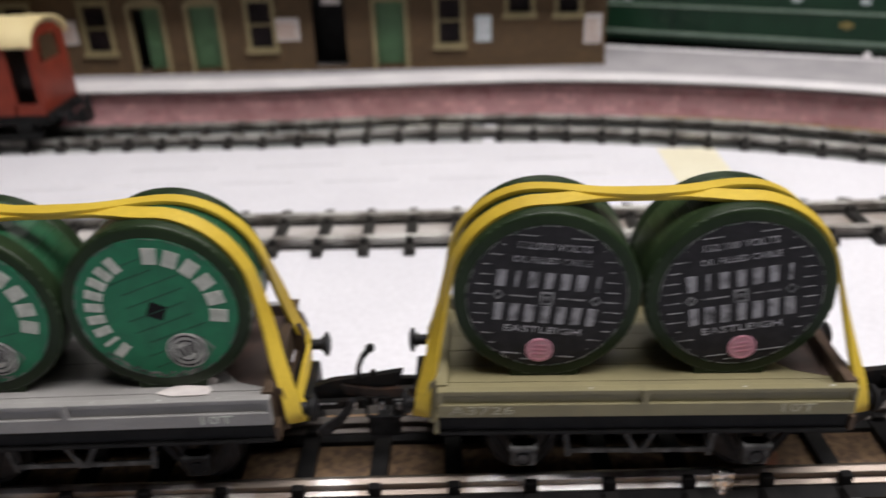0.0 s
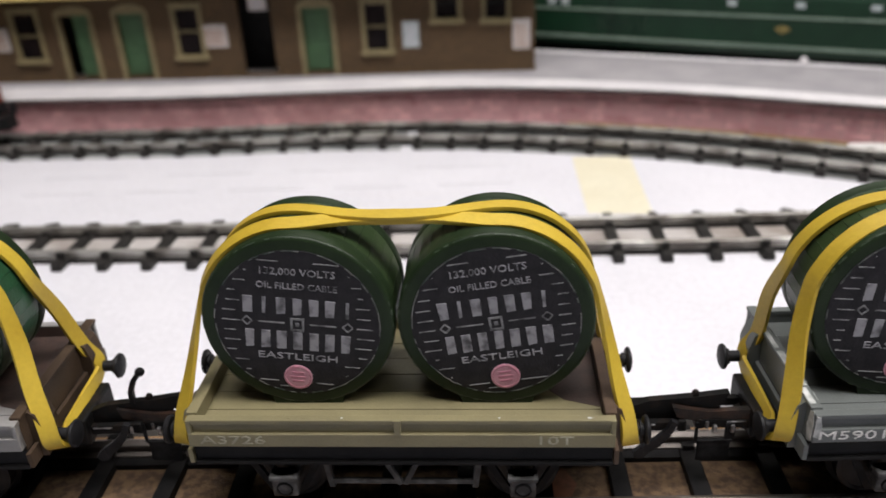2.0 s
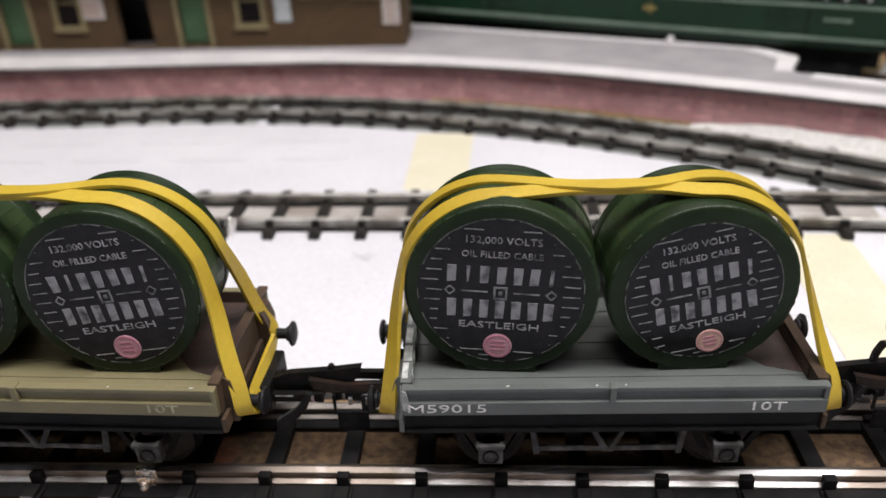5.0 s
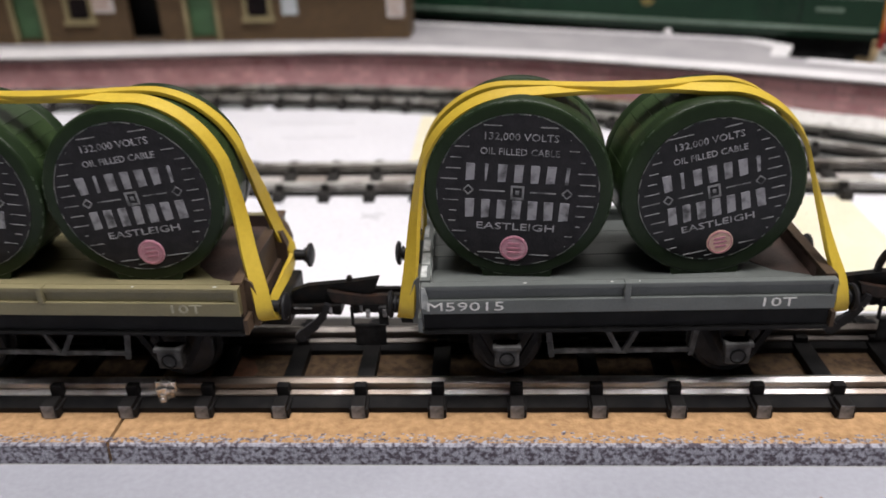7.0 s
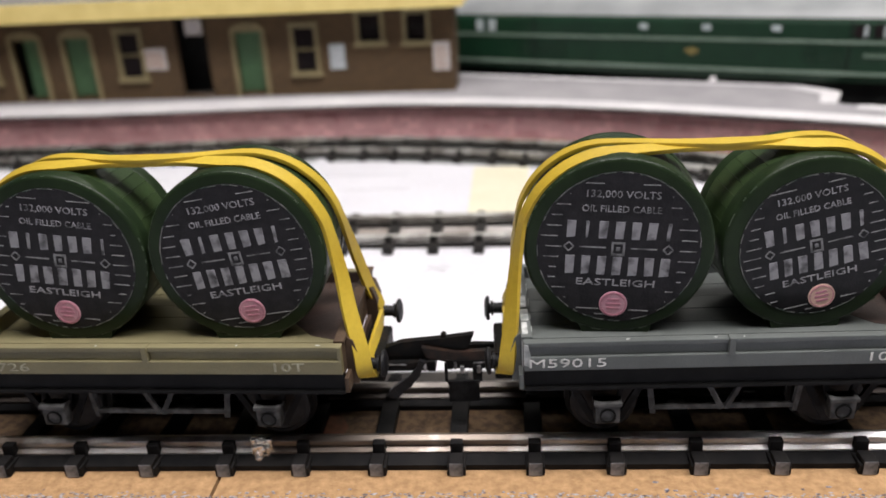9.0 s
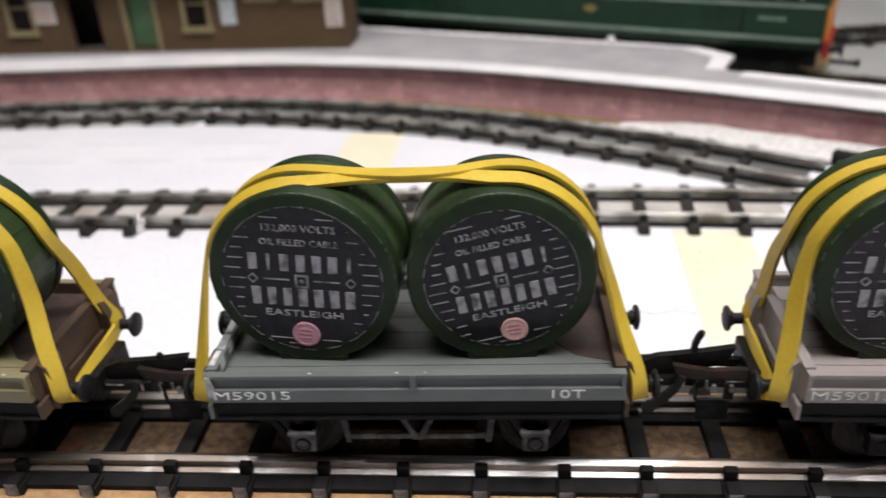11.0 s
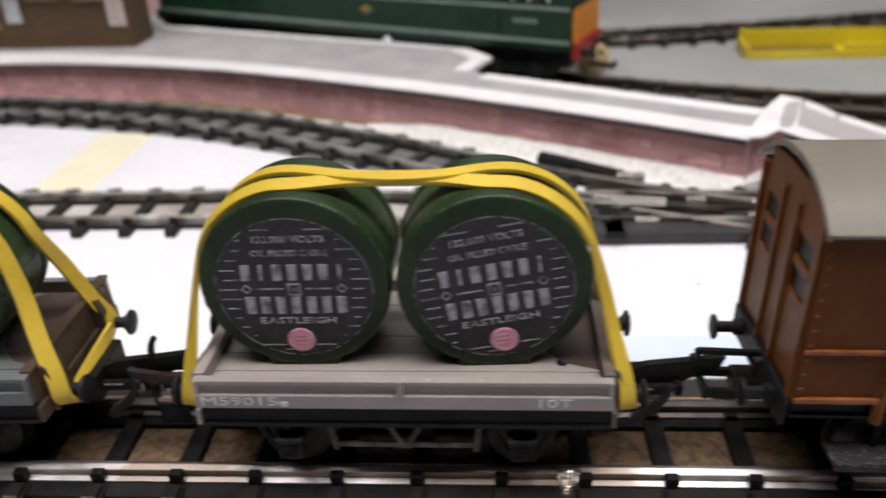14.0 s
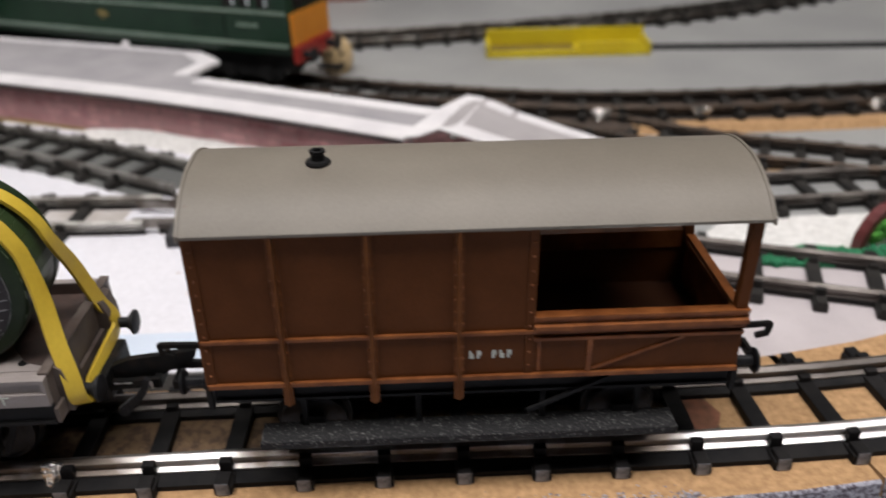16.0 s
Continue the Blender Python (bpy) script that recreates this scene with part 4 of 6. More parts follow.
def drum(x, y, yaw, turn, style, label, seed, slim=1.0, print_scale=1.035):
    """A drum lying on its side, its front face towards -y at local y = 0; turn leans its printed face."""
    rnd = random.Random(seed)
    r = R_DRUM
    d = thing("cable_drum", x, y, DECK + r * slim + 0.003, label, "drum", yaw, group="cable drums on the wagons")
    d.matrix_world = d.matrix_world @ Matrix.Diagonal((slim, 1, slim, 1))
    bm = bmesh.new()
    q = 0.08
    edge = [(r - q + q * math.sin(radians(k * 18)), q - q * math.cos(radians(k * 18))) for k in range(6)]
    lathe(bm, [(r - 0.6, 0.0)] + edge + [(r, 0.34), (r - 0.02, 0.35), (r - 0.2, 0.35)], "y", (0, 0, 0), 72)
    part("front_flange", bm, DRUM_RIM, d, smooth=True)
    bm = bmesh.new()
    lathe(bm, [(r - 0.2, 1.36), (r - 0.02, 1.36), (r, 1.39), (r, 1.61), (r - 0.04, 1.65), (r - 0.2, 1.65)], "y", (0, 0, 0), 64)
    part("back_flange", bm, DRUM_RIM, d, smooth=True)
    n = 40
    for i in range(n):
        a = 2 * math.pi * i / n
        bm = bmesh.new()
        box(bm, -math.pi * r / n + 0.004, math.pi * r / n - 0.004, 0.353, 1.355, r - 0.17, r - 0.016 + rnd.uniform(-0.003, 0.003), bevel=0.006)
        bm.transform(Matrix.Rotation(a, 4, "Y"))
        part("lagging_plank", bm, DRUM_STREAK if style == "green" else DRUM, d)
    bm = bmesh.new()
    prism(bm, [(-0.63, -r + 0.13), (-0.58, -r + 0.002), (0.58, -r + 0.002), (0.63, -r + 0.13), (0.3, -r + 0.2), (-0.3, -r + 0.2)], "y", 0.02, 1.64)
    part("foot", bm, DRUM_RIM, d)
    bm = bmesh.new()
    for i in range(120):
        if rnd.random() < 0.42:
            a = 2 * math.pi * i / 120
            w = rnd.uniform(0.008, 0.02)
            bar(bm, ((r - 0.024) * math.cos(a), 0.02, (r - 0.024) * math.sin(a)), ((r - 0.024) * math.cos(a + 0.05), 0.02, (r - 0.024) * math.sin(a + 0.05)), w, w)
    part("rim_wear", bm, EDGE_WEAR, d, "pale rubbed edge of the drum")["kind"] = "stuff"
    rl = 1.325
    m = Matrix.Translation((0, 0, -0.06 if style == "grey" else 0)) @ Matrix.Rotation(-radians(turn), 4, "Y") @ Matrix.Diagonal((print_scale, 1, print_scale, 1))

    def put(name, bm, material, parent, text=""):
        bm.transform(m)
        return part(name, bm, material, parent, text)

    bm = bmesh.new()
    circle_disc(bm, rl, -0.012, 0.06, seg=72)
    face = put("printed_face", bm, {"green": LABEL_GREEN, "pale": LABEL_DARK, "grey": LABEL_GREY, "black": LABEL}[style], d, "black printed paper label" if style != "green" else "bright green printed label")
    bm = bmesh.new()
    for i in range(90):
        if rnd.random() < 0.72:
            a = 2 * math.pi * i / 90
            q = rl - 0.012 + rnd.uniform(-0.006, 0.004)
            bar(bm, (q * math.cos(a), -0.014, q * math.sin(a)), (q * math.cos(a + 0.066), -0.014, q * math.sin(a + 0.066)), 0.006, 0.016)
    put("worn_edge", bm, LABEL_EDGE, face)["kind"] = "stuff"
    if style == "green":
        green_face(put, face, m, rnd)
        return d
    # thin rules at both sides of the face
    bm = bmesh.new()
    for i in range(13):
        zz = 1.12 - i * 0.185
        w = math.sqrt(max(rl * rl - zz * zz, 0)) - 0.05
        inner = 0.92 if abs(zz) < 0.62 else (0.78 if abs(zz) < 0.95 else 0.25)
        if w - inner < 0.08:
            continue
        for s in (-1, 1):
            a, b = s * (inner + rnd.uniform(-0.02, 0.08)), s * (w - rnd.uniform(0, 0.12))
            bar(bm, (a, -0.016, zz), (b, -0.016, zz), 0.008, 0.017)
    for s in (-1, 1):
        bar(bm, (s * 0.2, -0.016, 0.02), (s * 0.62, -0.016, 0.02), 0.008, 0.022)
    bar(bm, (-0.3, -0.016, -1.2), (-0.05, -0.016, -1.2), 0.008, 0.017)
    put("printed_rule", bm, INK_FAINT, face)["kind"] = "stuff"
    # the maker's name: two rows of plain worn blocks
    for row, (zc, h, wide) in enumerate(((0.33, 0.30, 1.72), (-0.30, 0.33, 1.70))):
        for k in range(7):
            bm = bmesh.new()
            xc = (k - 3) * wide / 6.6
            half = 0.035 if (row == 0 and k in (1, 6)) else 0.08
            j = [rnd.uniform(0, 0.022) for _ in range(6)]
            prism(bm, [(xc - half + j[0], zc - h / 2), (xc + half - j[1], zc - h / 2 + j[2]), (xc + half, zc + h / 2 - j[3]), (xc + half - j[4], zc + h / 2), (xc - half + j[5], zc + h / 2)], "y", -0.022, -0.01)
            put("name_block", bm, INK, face)
    bm = bmesh.new()
    for x0, x1, z0, z1 in ((-0.11, 0.11, 0.09, 0.125), (-0.11, 0.11, -0.115, -0.08), (-0.11, -0.075, -0.1, 0.11), (0.075, 0.11, -0.1, 0.11), (-0.03, 0.03, -0.03, 0.04)):
        box(bm, x0, x1, -0.022, -0.01, z0, z1)
    for s in (-1, 1):
        for a, b in (((0.72, 0.02), (0.80, 0.10)), ((0.80, 0.10), (0.88, 0.02)), ((0.88, 0.02), (0.80, -0.06)), ((0.80, -0.06), (0.72, 0.02))):
            bar(bm, (s * a[0], -0.016, a[1]), (s * b[0], -0.016, b[1]), 0.01, 0.022)
    put("emblem", bm, INK_FAINT, face)["kind"] = "stuff"
    for text, size, zc, q in (("132,000 VOLTS", 0.125, 0.94, 1.08), ("OIL FILLED CABLE", 0.115, 0.69, 1.0), ("EASTLEIGH", 0.125, -0.61, 1.55)):
        lettering("print", text, size, INK, face, m @ face_y(0, -0.017, zc), squeeze=q)
    bm = bmesh.new()
    circle_disc(bm, 0.235, -0.024, -0.01, 0.0, -1.0, 32)
    disc = put("roundel", bm, PINK_PALE if style == "pale" else PINK, face, "small pink printed roundel")
    bm = bmesh.new()
    for i in range(28):
        a = 2 * math.pi * i / 28
        bar(bm, (0.205 * math.cos(a), -0.028, -1 + 0.205 * math.sin(a)), (0.205 * math.cos(a + 0.23), -0.028, -1 + 0.205 * math.sin(a + 0.23)), 0.008, 0.014)
    for zz, w in ((0.08, 0.1), (0.0, 0.12), (-0.08, 0.1)):
        box(bm, -w, w, -0.03, -0.02, -1 + zz - 0.02, -1 + zz + 0.02)
    put("roundel_print", bm, PINK_INK, disc)
    return d


def green_face(put, face, m, rnd):
    for start, count, step in ((206, 9, 13.0), (66, 6, 18.5)):
        for k in range(count):
            bm = bmesh.new()
            a = radians(start - step * k)
            bar(bm, (0.87 * math.cos(a), -0.016, 0.87 * math.sin(a)), (1.16 * math.cos(a), -0.016, 1.16 * math.sin(a)), 0.01, 0.07 if count == 9 and k == 1 else 0.155 if count == 9 else 0.235)
            put("name_block", bm, WHITE_INK, face)
    bm = bmesh.new()
    for i in range(9):
        zz = 0.95 - i * 0.24
        w = math.sqrt(1.25 - zz * zz) if zz * zz < 1.2 else 0.2
        q = rnd.uniform(-0.2, 0.2)
        bar(bm, (max(-w, q - 0.55), -0.014, zz), (min(w, q + 0.5), -0.014, zz), 0.006, 0.022)
    put("printed_rule", bm, GREEN_DARK, face)["kind"] = "stuff"
    bm = bmesh.new()
    for i in range(26):
        a = radians(198 + i * 3.1)
        q, w = 1.26 + rnd.uniform(-0.05, 0.03), rnd.uniform(0.02, 0.07)
        bar(bm, (q * math.cos(a), -0.016, q * math.sin(a)), (q * math.cos(a + 0.05), -0.016, q * math.sin(a + 0.05)), 0.008, w)
    bar(bm, (0.36, -0.016, -0.62), (0.52, -0.016, -0.98), 0.008, 0.025)
    bar(bm, (0.52, -0.016, -0.98), (0.2, -0.016, -1.2), 0.008, 0.02)
    put("scrape", bm, LABEL_EDGE, face, "scraped pale edge of the label")["kind"] = "stuff"
    bm = bmesh.new()
    prism(bm, [(-0.2, 0.0), (0, -0.2), (0.2, 0), (0, 0.2)], "y", -0.017, -0.006)
    put("centre_hole", bm, BLACK, face, "dark square centre hole")
    bm = bmesh.new()
    circle_disc(bm, 0.34, -0.024, -0.01, 0.08, -0.86, 36)
    badge = put("badge", bm, SILVER, face, "worn silver badge")
    bm = bmesh.new()
    for i in range(32):
        a = 2 * math.pi * i / 32
        for q in (0.29, 0.2):
            bar(bm, (0.08 + q * math.cos(a), -0.028, -0.86 + q * math.sin(a)), (0.08 + q * math.cos(a + 0.2), -0.028, -0.86 + q * math.sin(a + 0.2)), 0.008, 0.03)
    for k in (-1, 0, 1):
        box(bm, 0.08 + k * 0.1 - 0.03, 0.08 + k * 0.1 + 0.03, -0.03, -0.02, -0.95, -0.77)
    put("badge_print", bm, LABEL, badge)


def ribbon(pts):
    """The rings of a closed flat elastic loop through rows of (place, outward)."""
    n = len(pts)
    rows = []
    for i in range(n):
        (p0, o0), (p1, o1), (p2, o2), (p3, o3) = [(Vector(pts[(i + k) % n][0]), Vector(pts[(i + k) % n][1])) for k in (-1, 0, 1, 2)]
        for k in range(5):
            t = k / 5
            p = 0.5 * (2 * p1 + (p2 - p0) * t + (2 * p0 - 5 * p1 + 4 * p2 - p3) * t * t + (3 * p1 - p0 - 3 * p2 + p3) * t ** 3)
            rows.append((p, (o1 * (1 - t) + o2 * t).normalized()))
    rings = []
    for i, (p, o) in enumerate(rows):
        d = (rows[(i + 1) % len(rows)][0] - rows[i - 1][0]).normalized()
        across = d.cross(o).normalized()
        out = across.cross(d).normalized()
        w, h = 0.145, 0.036
        prof = [(-w, -h), (w, -h), (w * 1.04, 0), (w, h), (-w, h), (-w * 1.04, 0)]
        rings.append([p + across * a + out * b for a, b in prof])
    return rings


def strand(rings, first, last):
    """One stretch of the loop, from one ring to another, with closed ends."""
    bm = bmesh.new()
    run = [[bm.verts.new(p) for p in rings[i % len(rings)]] for i in range(first, last + 1)]
    for a, b in zip(run, run[1:]):
        for k in range(6):
            bm.faces.new((a[k], a[(k + 1) % 6], b[(k + 1) % 6], b[k]))
    bm.faces.new(run[0])
    bm.faces.new(run[-1])
    bmesh.ops.recalc_face_normals(bm, faces=bm.faces[:])
    return bm


def elastic(x, y, yaw, left_x, right_x, label, slim, shrink):
    """The loop over two drums, hooked on the buffers at both ends of a wagon."""
    root = thing("elastic_band", x, y, 0, label, "rubber band", yaw, group="yellow elastic bands")
    rr, zd = R_DRUM * slim + 0.04, DECK + R_DRUM * slim
    yn, yf = -0.42, 0.12
    top = zd + rr

    def side(dx):
        near_side = [((0.72, -0.26, top - 0.02), (0, -0.1, 1))]
        for a in (96, 78, 60, 42, 26, 14):
            r = radians(a)
            near_side.append(((dx + rr * math.cos(r), yn - 0.02 * (96 - a) / 10, zd + rr * math.sin(r)), (math.cos(r), -0.25, math.sin(r))))
        ex = dx + rr
        near_side += [((ex * 0.75 + 0.95 * shrink, -0.74, 4.15), (0.85, -0.5, 0.1)), ((ex * 0.4 + 2.26 * shrink, -1.0, 3.45), (0.7, -0.7, 0)), ((3.74 * shrink, -1.2, 2.85), (0.55, -0.8, 0)), ((3.8 * shrink, -1.25, 2.42), (0.3, -0.8, -0.4)), ((3.84 * shrink, -1.02, 2.22), (0, -0.2, -1))]
        far_side = [((3.79 * shrink, -0.62, 2.27), (0.7, 0.1, 0.4)), ((3.78 * shrink, 0.15, 2.34), (0.85, 0, 0.3)), ((3.77 * shrink, 0.82, 2.43), (0.9, 0.1, 0)), ((3.73 * shrink, 0.97, 2.64), (0.9, -0.2, 0.1)), ((3.58 * shrink, 0.86, 3.05), (0.9, -0.3, 0.2)), ((ex * 0.8 + 0.73 * shrink, 0.72, 3.95), (0.9, -0.3, 0.2))]
        for a in (10, 24, 40, 58, 76, 94):
            r = radians(a)
            far_side.append(((dx + rr * math.cos(r), yf + 0.25 * (94 - a) / 84, zd + rr * math.sin(r)), (math.cos(r), 0, math.sin(r))))
        far_side.append(((0.72, -0.19, top + 0.03), (0, 0, 1)))
        return near_side + far_side

    left = [((-p[0], p[1], p[2]), (-o[0], o[1], o[2])) for p, o in side(-left_x)]
    loop = side(right_x) + [((0.0, -0.25, top + 0.03), (0, -0.1, 1))] + left[::-1] + [((0.0, -0.24, top - 0.04), (0, 0.0, 1))]
    rings = ribbon(loop)
    for name, first, last in (("buffer_turn", 9, 17), ("far_strand", 17, 34), ("buffer_turn", 34, 42), ("near_strand", 42, len(loop) + 9)):
        part(name, strand(rings, first * 5, last * 5), BAND, root, smooth=True)


sheet_bits = thing("torn_label_scrap", -7.95, 0.74, DECK + 0.012, "torn scrap of cream label on wagon deck", "label scrap")
bm = bmesh.new()
rs = random.Random(3)
prism(bm, [(0.52 * math.cos(a * 0.7) * rs.uniform(0.75, 1.1), 0.2 * math.sin(a * 0.7) * rs.uniform(0.7, 1.05)) for a in range(9)], "z", 0, 0.02)
part("scrap", bm, POSTER, sheet_bits)
bm = bmesh.new()
prism(bm, [(-0.5, 0.0), (0.46, 0.0), (0.52, 0.1), (0.3, 0.17), (0.05, 0.11), (-0.2, 0.2), (-0.46, 0.13)], "y", 0.205, 0.225)
part("flap", bm, POSTER, sheet_bits, "upturned torn flap")
TRAIN = [
    # x, yaw, material, label, number, load, faint, drum places, drum turns, styles
    (-9.86, 0.6, GREY, "mid-grey low-sided model wagon on the near track", "", "10T", True, (-1.62, 1.62), (14, 20), ("green", "green")),
    (0.03, -1.6, OLIVE, "olive-green low-sided model wagon on the near track", "A3726", "10T", True, (-1.62, 1.62), (-6, 8), ("black", "black")),
    (10.01, 1.0, SLATE, "slate-grey low-sided model wagon on the near track", "M59015", "10T", False, (-1.80, 1.48), (-3, 12), ("black", "pale")),
    (19.62, -0.4, MAUVE, "warm-grey low-sided model wagon on the near track", "M59015", "10T", True, (-1.68, 1.50), (0, 9), ("grey", "grey")),
]
for i, (x, yaw, material, label, number, load, faint, places, turns, styles) in enumerate(TRAIN):
    yc, shrink = 1.7, (1.0, 1.0, 0.985, 0.952)[i]
    slims, prints = ((1.0, 1.0), (1.0, 1.0), (1.0, 0.972), (0.965, 0.965))[i], ((1.035, 1.035), (1.035, 1.035), (1.035, 0.99), (0.995, 0.995))[i]
    wagon(x, yc, yaw, material, label, number, load, faint, shrink)
    for k in (0, 1):
        c, s = math.cos(radians(yaw)), math.sin(radians(yaw))
        lx, ly = places[k], -0.84
        drum(x + lx * c - ly * s, yc + lx * s + ly * c, yaw + ((-4.0, 2.0) if i == 2 else (1.0, 3.0) if i == 3 else (0.0, 0.0))[k], turns[k], styles[k], "dark green cable drum with green printed face, on wagon" if styles[k] == "green" else ("dark green cable drum, black label, pale pink roundel" if styles[k] == "pale" else "dark green cable drum with greyish black label on wagon" if styles[k] == "grey" else "dark green cable drum with black printed label on wagon"), i * 2 + k, slims[k], prints[k])
    elastic(x, yc, yaw, places[0] - 0.04, places[1] + 0.04, "yellow elastic band holding two drums on a wagon", sum(slims) / 2, shrink)

# ---- brake van at the end of the train ----


def brake_van():
    v = thing("brake_van", 30.0, 1.47, 0, "brown goods brake van with grey roof and veranda", "brake van")
    v.matrix_world = pose(30.0 * U, 1.47 * U, 0, 0, 1.1, 0.3) @ Matrix.Diagonal((0.985, 0.9, 1, 1))
    z0, z1, L, Rr, cab = 2.75, 5.6, -4.52, 4.5, 0.95
    for s in (-1, 1):
        def yy(a, b):
            return (min(s * a, s * b), max(s * a, s * b))
        part("side_wall", boxes((L, cab, *yy(1.48, 1.58), z0, z1)), BROWN, v)
        part("veranda_wall", boxes((cab, Rr, *yy(1.48, 1.58), z0, 3.62)), BROWN, v)
        for rx in (-3.2, -1.74, -0.3):
            bm = boxes((rx - 0.085, rx + 0.085, *yy(1.57, 1.605), 2.75, z1), (rx - 0.035, rx + 0.035, *yy(1.57, 1.70), 2.36, z1), (rx - 0.085, rx + 0.085, *yy(1.56, 1.66), 2.36, 2.75), bevel=0.01)
            rib = part("rib", bm, BROWN_RIB, v)
            bm = bmesh.new()
            for i in range(11):
                for k in (-1, 1):
                    bmesh.ops.create_icosphere(bm, subdivisions=1, radius=0.024, matrix=Matrix.Translation((rx + k * 0.062, s * 1.608, 2.95 + i * 0.23)))
            part("rivet", bm, BROWN_LIT_EDGE, rib)["kind"] = "stuff"
        for rx in (L + 0.07, cab - 0.07):
            rib = part("corner_plate", boxes((rx - 0.075, rx + 0.075, *yy(1.57, 1.61), z0, z1), bevel=0.01), BROWN, v)
            bm = bmesh.new()
            for i in range(10):
                bmesh.ops.create_icosphere(bm, subdivisions=1, radius=0.024, matrix=Matrix.Translation((rx, s * 1.613, 3.0 + i * 0.26)))
            part("rivet", bm, BROWN_LIT_EDGE, rib)["kind"] = "stuff"
        part("waist_rail", boxes((L, cab, *yy(1.57, 1.64), 3.63, 3.70), bevel=0.012), BROWN_LIT_EDGE, v)
        part("bottom_rail", boxes((L, Rr, *yy(1.57, 1.65), z0 - 0.02, z0 + 0.07), bevel=0.012), BROWN_LIT_EDGE, v)
        part("veranda_ledge", prism(bmesh.new(), [(s * 1.45, 3.60), (s * 1.60, 3.60), (s * 1.60, 3.72), (s * 1.70, 3.72), (s * 1.70, 3.80), (s * 1.62, 3.82), (s * 1.62, 3.90), (s * 1.66, 3.91), (s * 1.66, 3.97), (s * 1.45, 3.97)], "x", cab - 0.01, Rr + 0.03), BROWN_LIT_EDGE, v)
        part("veranda_rail", boxes((cab, Rr, *yy(1.57, 1.64), 3.48, 3.55), bevel=0.012), BROWN_LIT_EDGE, v)
        part("veranda_strip", boxes((1.86, 1.95, *yy(1.57, 1.63), z0, 3.52), (1.02, 1.08, *yy(1.57, 1.6), z0 + 0.1, 3.45), bevel=0.012), BROWN_LIT_EDGE, v)
        bm = bmesh.new()
        bar(bm, (1.98, s * 1.59, 2.86), (3.5, s * 1.59, 3.46), 0.04, 0.05)
        part("diagonal_strip", bm, BROWN_LIT_EDGE, v)
        part("corner_post", boxes((Rr - 0.2, Rr, *yy(1.40, 1.60), 3.6, z1 + 0.02), bevel=0.02), BROWN, v)
        part("solebar", boxes((L + 0.05, Rr - 0.05, *yy(1.30, 1.45), 2.36, 2.74), (L + 0.05, Rr - 0.05, *yy(1.28, 1.52), 2.36, 2.42), bevel=0.012), BLACK, v)
        part("footboard", boxes((-3.75, 3.55, *yy(1.3, 1.86), 1.62, 1.72), (-3.75, 3.55, *yy(1.83, 1.90), 1.58, 1.74), bevel=0.012), FOOT, v)
        for hx in (-3.0, -1.0, 1.2, 2.9):
            part("footboard_hanger", boxes((hx - 0.05, hx + 0.05, *yy(1.36, 1.42), 1.7, 2.4)), BLACK, v)
        bm = bmesh.new()
        bar(bm, (0.9, s * 1.62, 2.02), (2.35, s * 1.5, 2.62), 0.06, 0.07)
        part("brace_rod", bm, UNDER, v)
        for ax in (-2.9, 2.7):
            wheel(v, ax, s * (GAUGE / 2 - 0.02) / 0.9, s)
            part("axlebox", boxes((ax - 0.22, ax + 0.22, *yy(1.2, 1.36), 1.4, 1.85), bevel=0.03), UNDER, v)
    part("underframe", boxes((L + 0.1, Rr - 0.1, -1.29, 1.29, 2.4, 2.72), (-2.0, 2.0, -0.3, 0.3, 1.7, 2.4)), BLACK, v)
    # Floor and partition take the darker brown that paints in veranda shade.
    part("cabin_floor", boxes((L, Rr, -1.47, 1.47, 2.73, 2.83)), BROWN_SHADED, v)
    part("partition", boxes((cab - 0.1, cab, -1.47, 1.47, 2.83, z1)), BROWN_SHADED, v)
    part("partition_door", boxes((cab, cab + 0.05, -0.5, 0.5, 2.83, 5.0), bevel=0.02), BROWN_SHADED, v)
    end = part("end_wall", boxes((Rr - 0.1, Rr, -1.47, 1.47, z0, 3.72)), BROWN_LIT_EDGE, v)
    part("end_rail", boxes((Rr - 0.16, Rr + 0.06, -1.6, 1.6, 3.72, 3.82), bevel=0.012), BROWN_LIT_EDGE, end)
    part("end_rail", boxes((Rr - 0.14, Rr + 0.03, -1.5, 1.5, 3.82, 3.9), bevel=0.012), BROWN_LIT_EDGE, end)
    bm = bmesh.new()
    cols, rows = (-1.47, -1.25, -1.15, -0.45, 0.45, 1.15, 1.25, 1.47), (z0, 4.2, 5.15, 5.6, 5.95)
    for a, b in zip(cols, cols[1:]):
        for c, d in zip(rows, rows[1:]):
            glazed = c == 4.2 and a in (-1.15, 0.45)
            if not glazed and not (c == 5.6 and (b > 1.3 or a < -1.3)):
                box(bm, L, L + 0.1, a, b, c, d)
    bmesh.ops.remove_doubles(bm, verts=bm.verts[:], dist=0.001)
    # Lighter brown puts light bounced off the paper into this end.
    wall = part("end_wall", bm, BROWN_RIB, v)
    for y0 in (-1.15, 0.45):
        part("pane", boxes((L + 0.04, L + 0.06, y0, y0 + 0.7, 4.2, 5.15)), PANE, wall)
        part("glazing_bar", boxes((L - 0.01, L + 0.09, y0, y0 + 0.7, 4.62, 4.76)), BROWN_RIB, wall)
    for y0 in (-1.5, -0.42, 0.30, 1.38):
        part("end_rib", boxes((L - 0.07, L, y0, y0 + 0.12, 2.6, 5.55), bevel=0.012), BROWN_RIB, wall)
    # arched roof
    bm = bmesh.new()
    arc = []
    for i in range(25):
        q = -1 + i / 12
        arc.append((q * 1.71, 5.64 + 0.60 * (1 - abs(q) ** 2.3)))
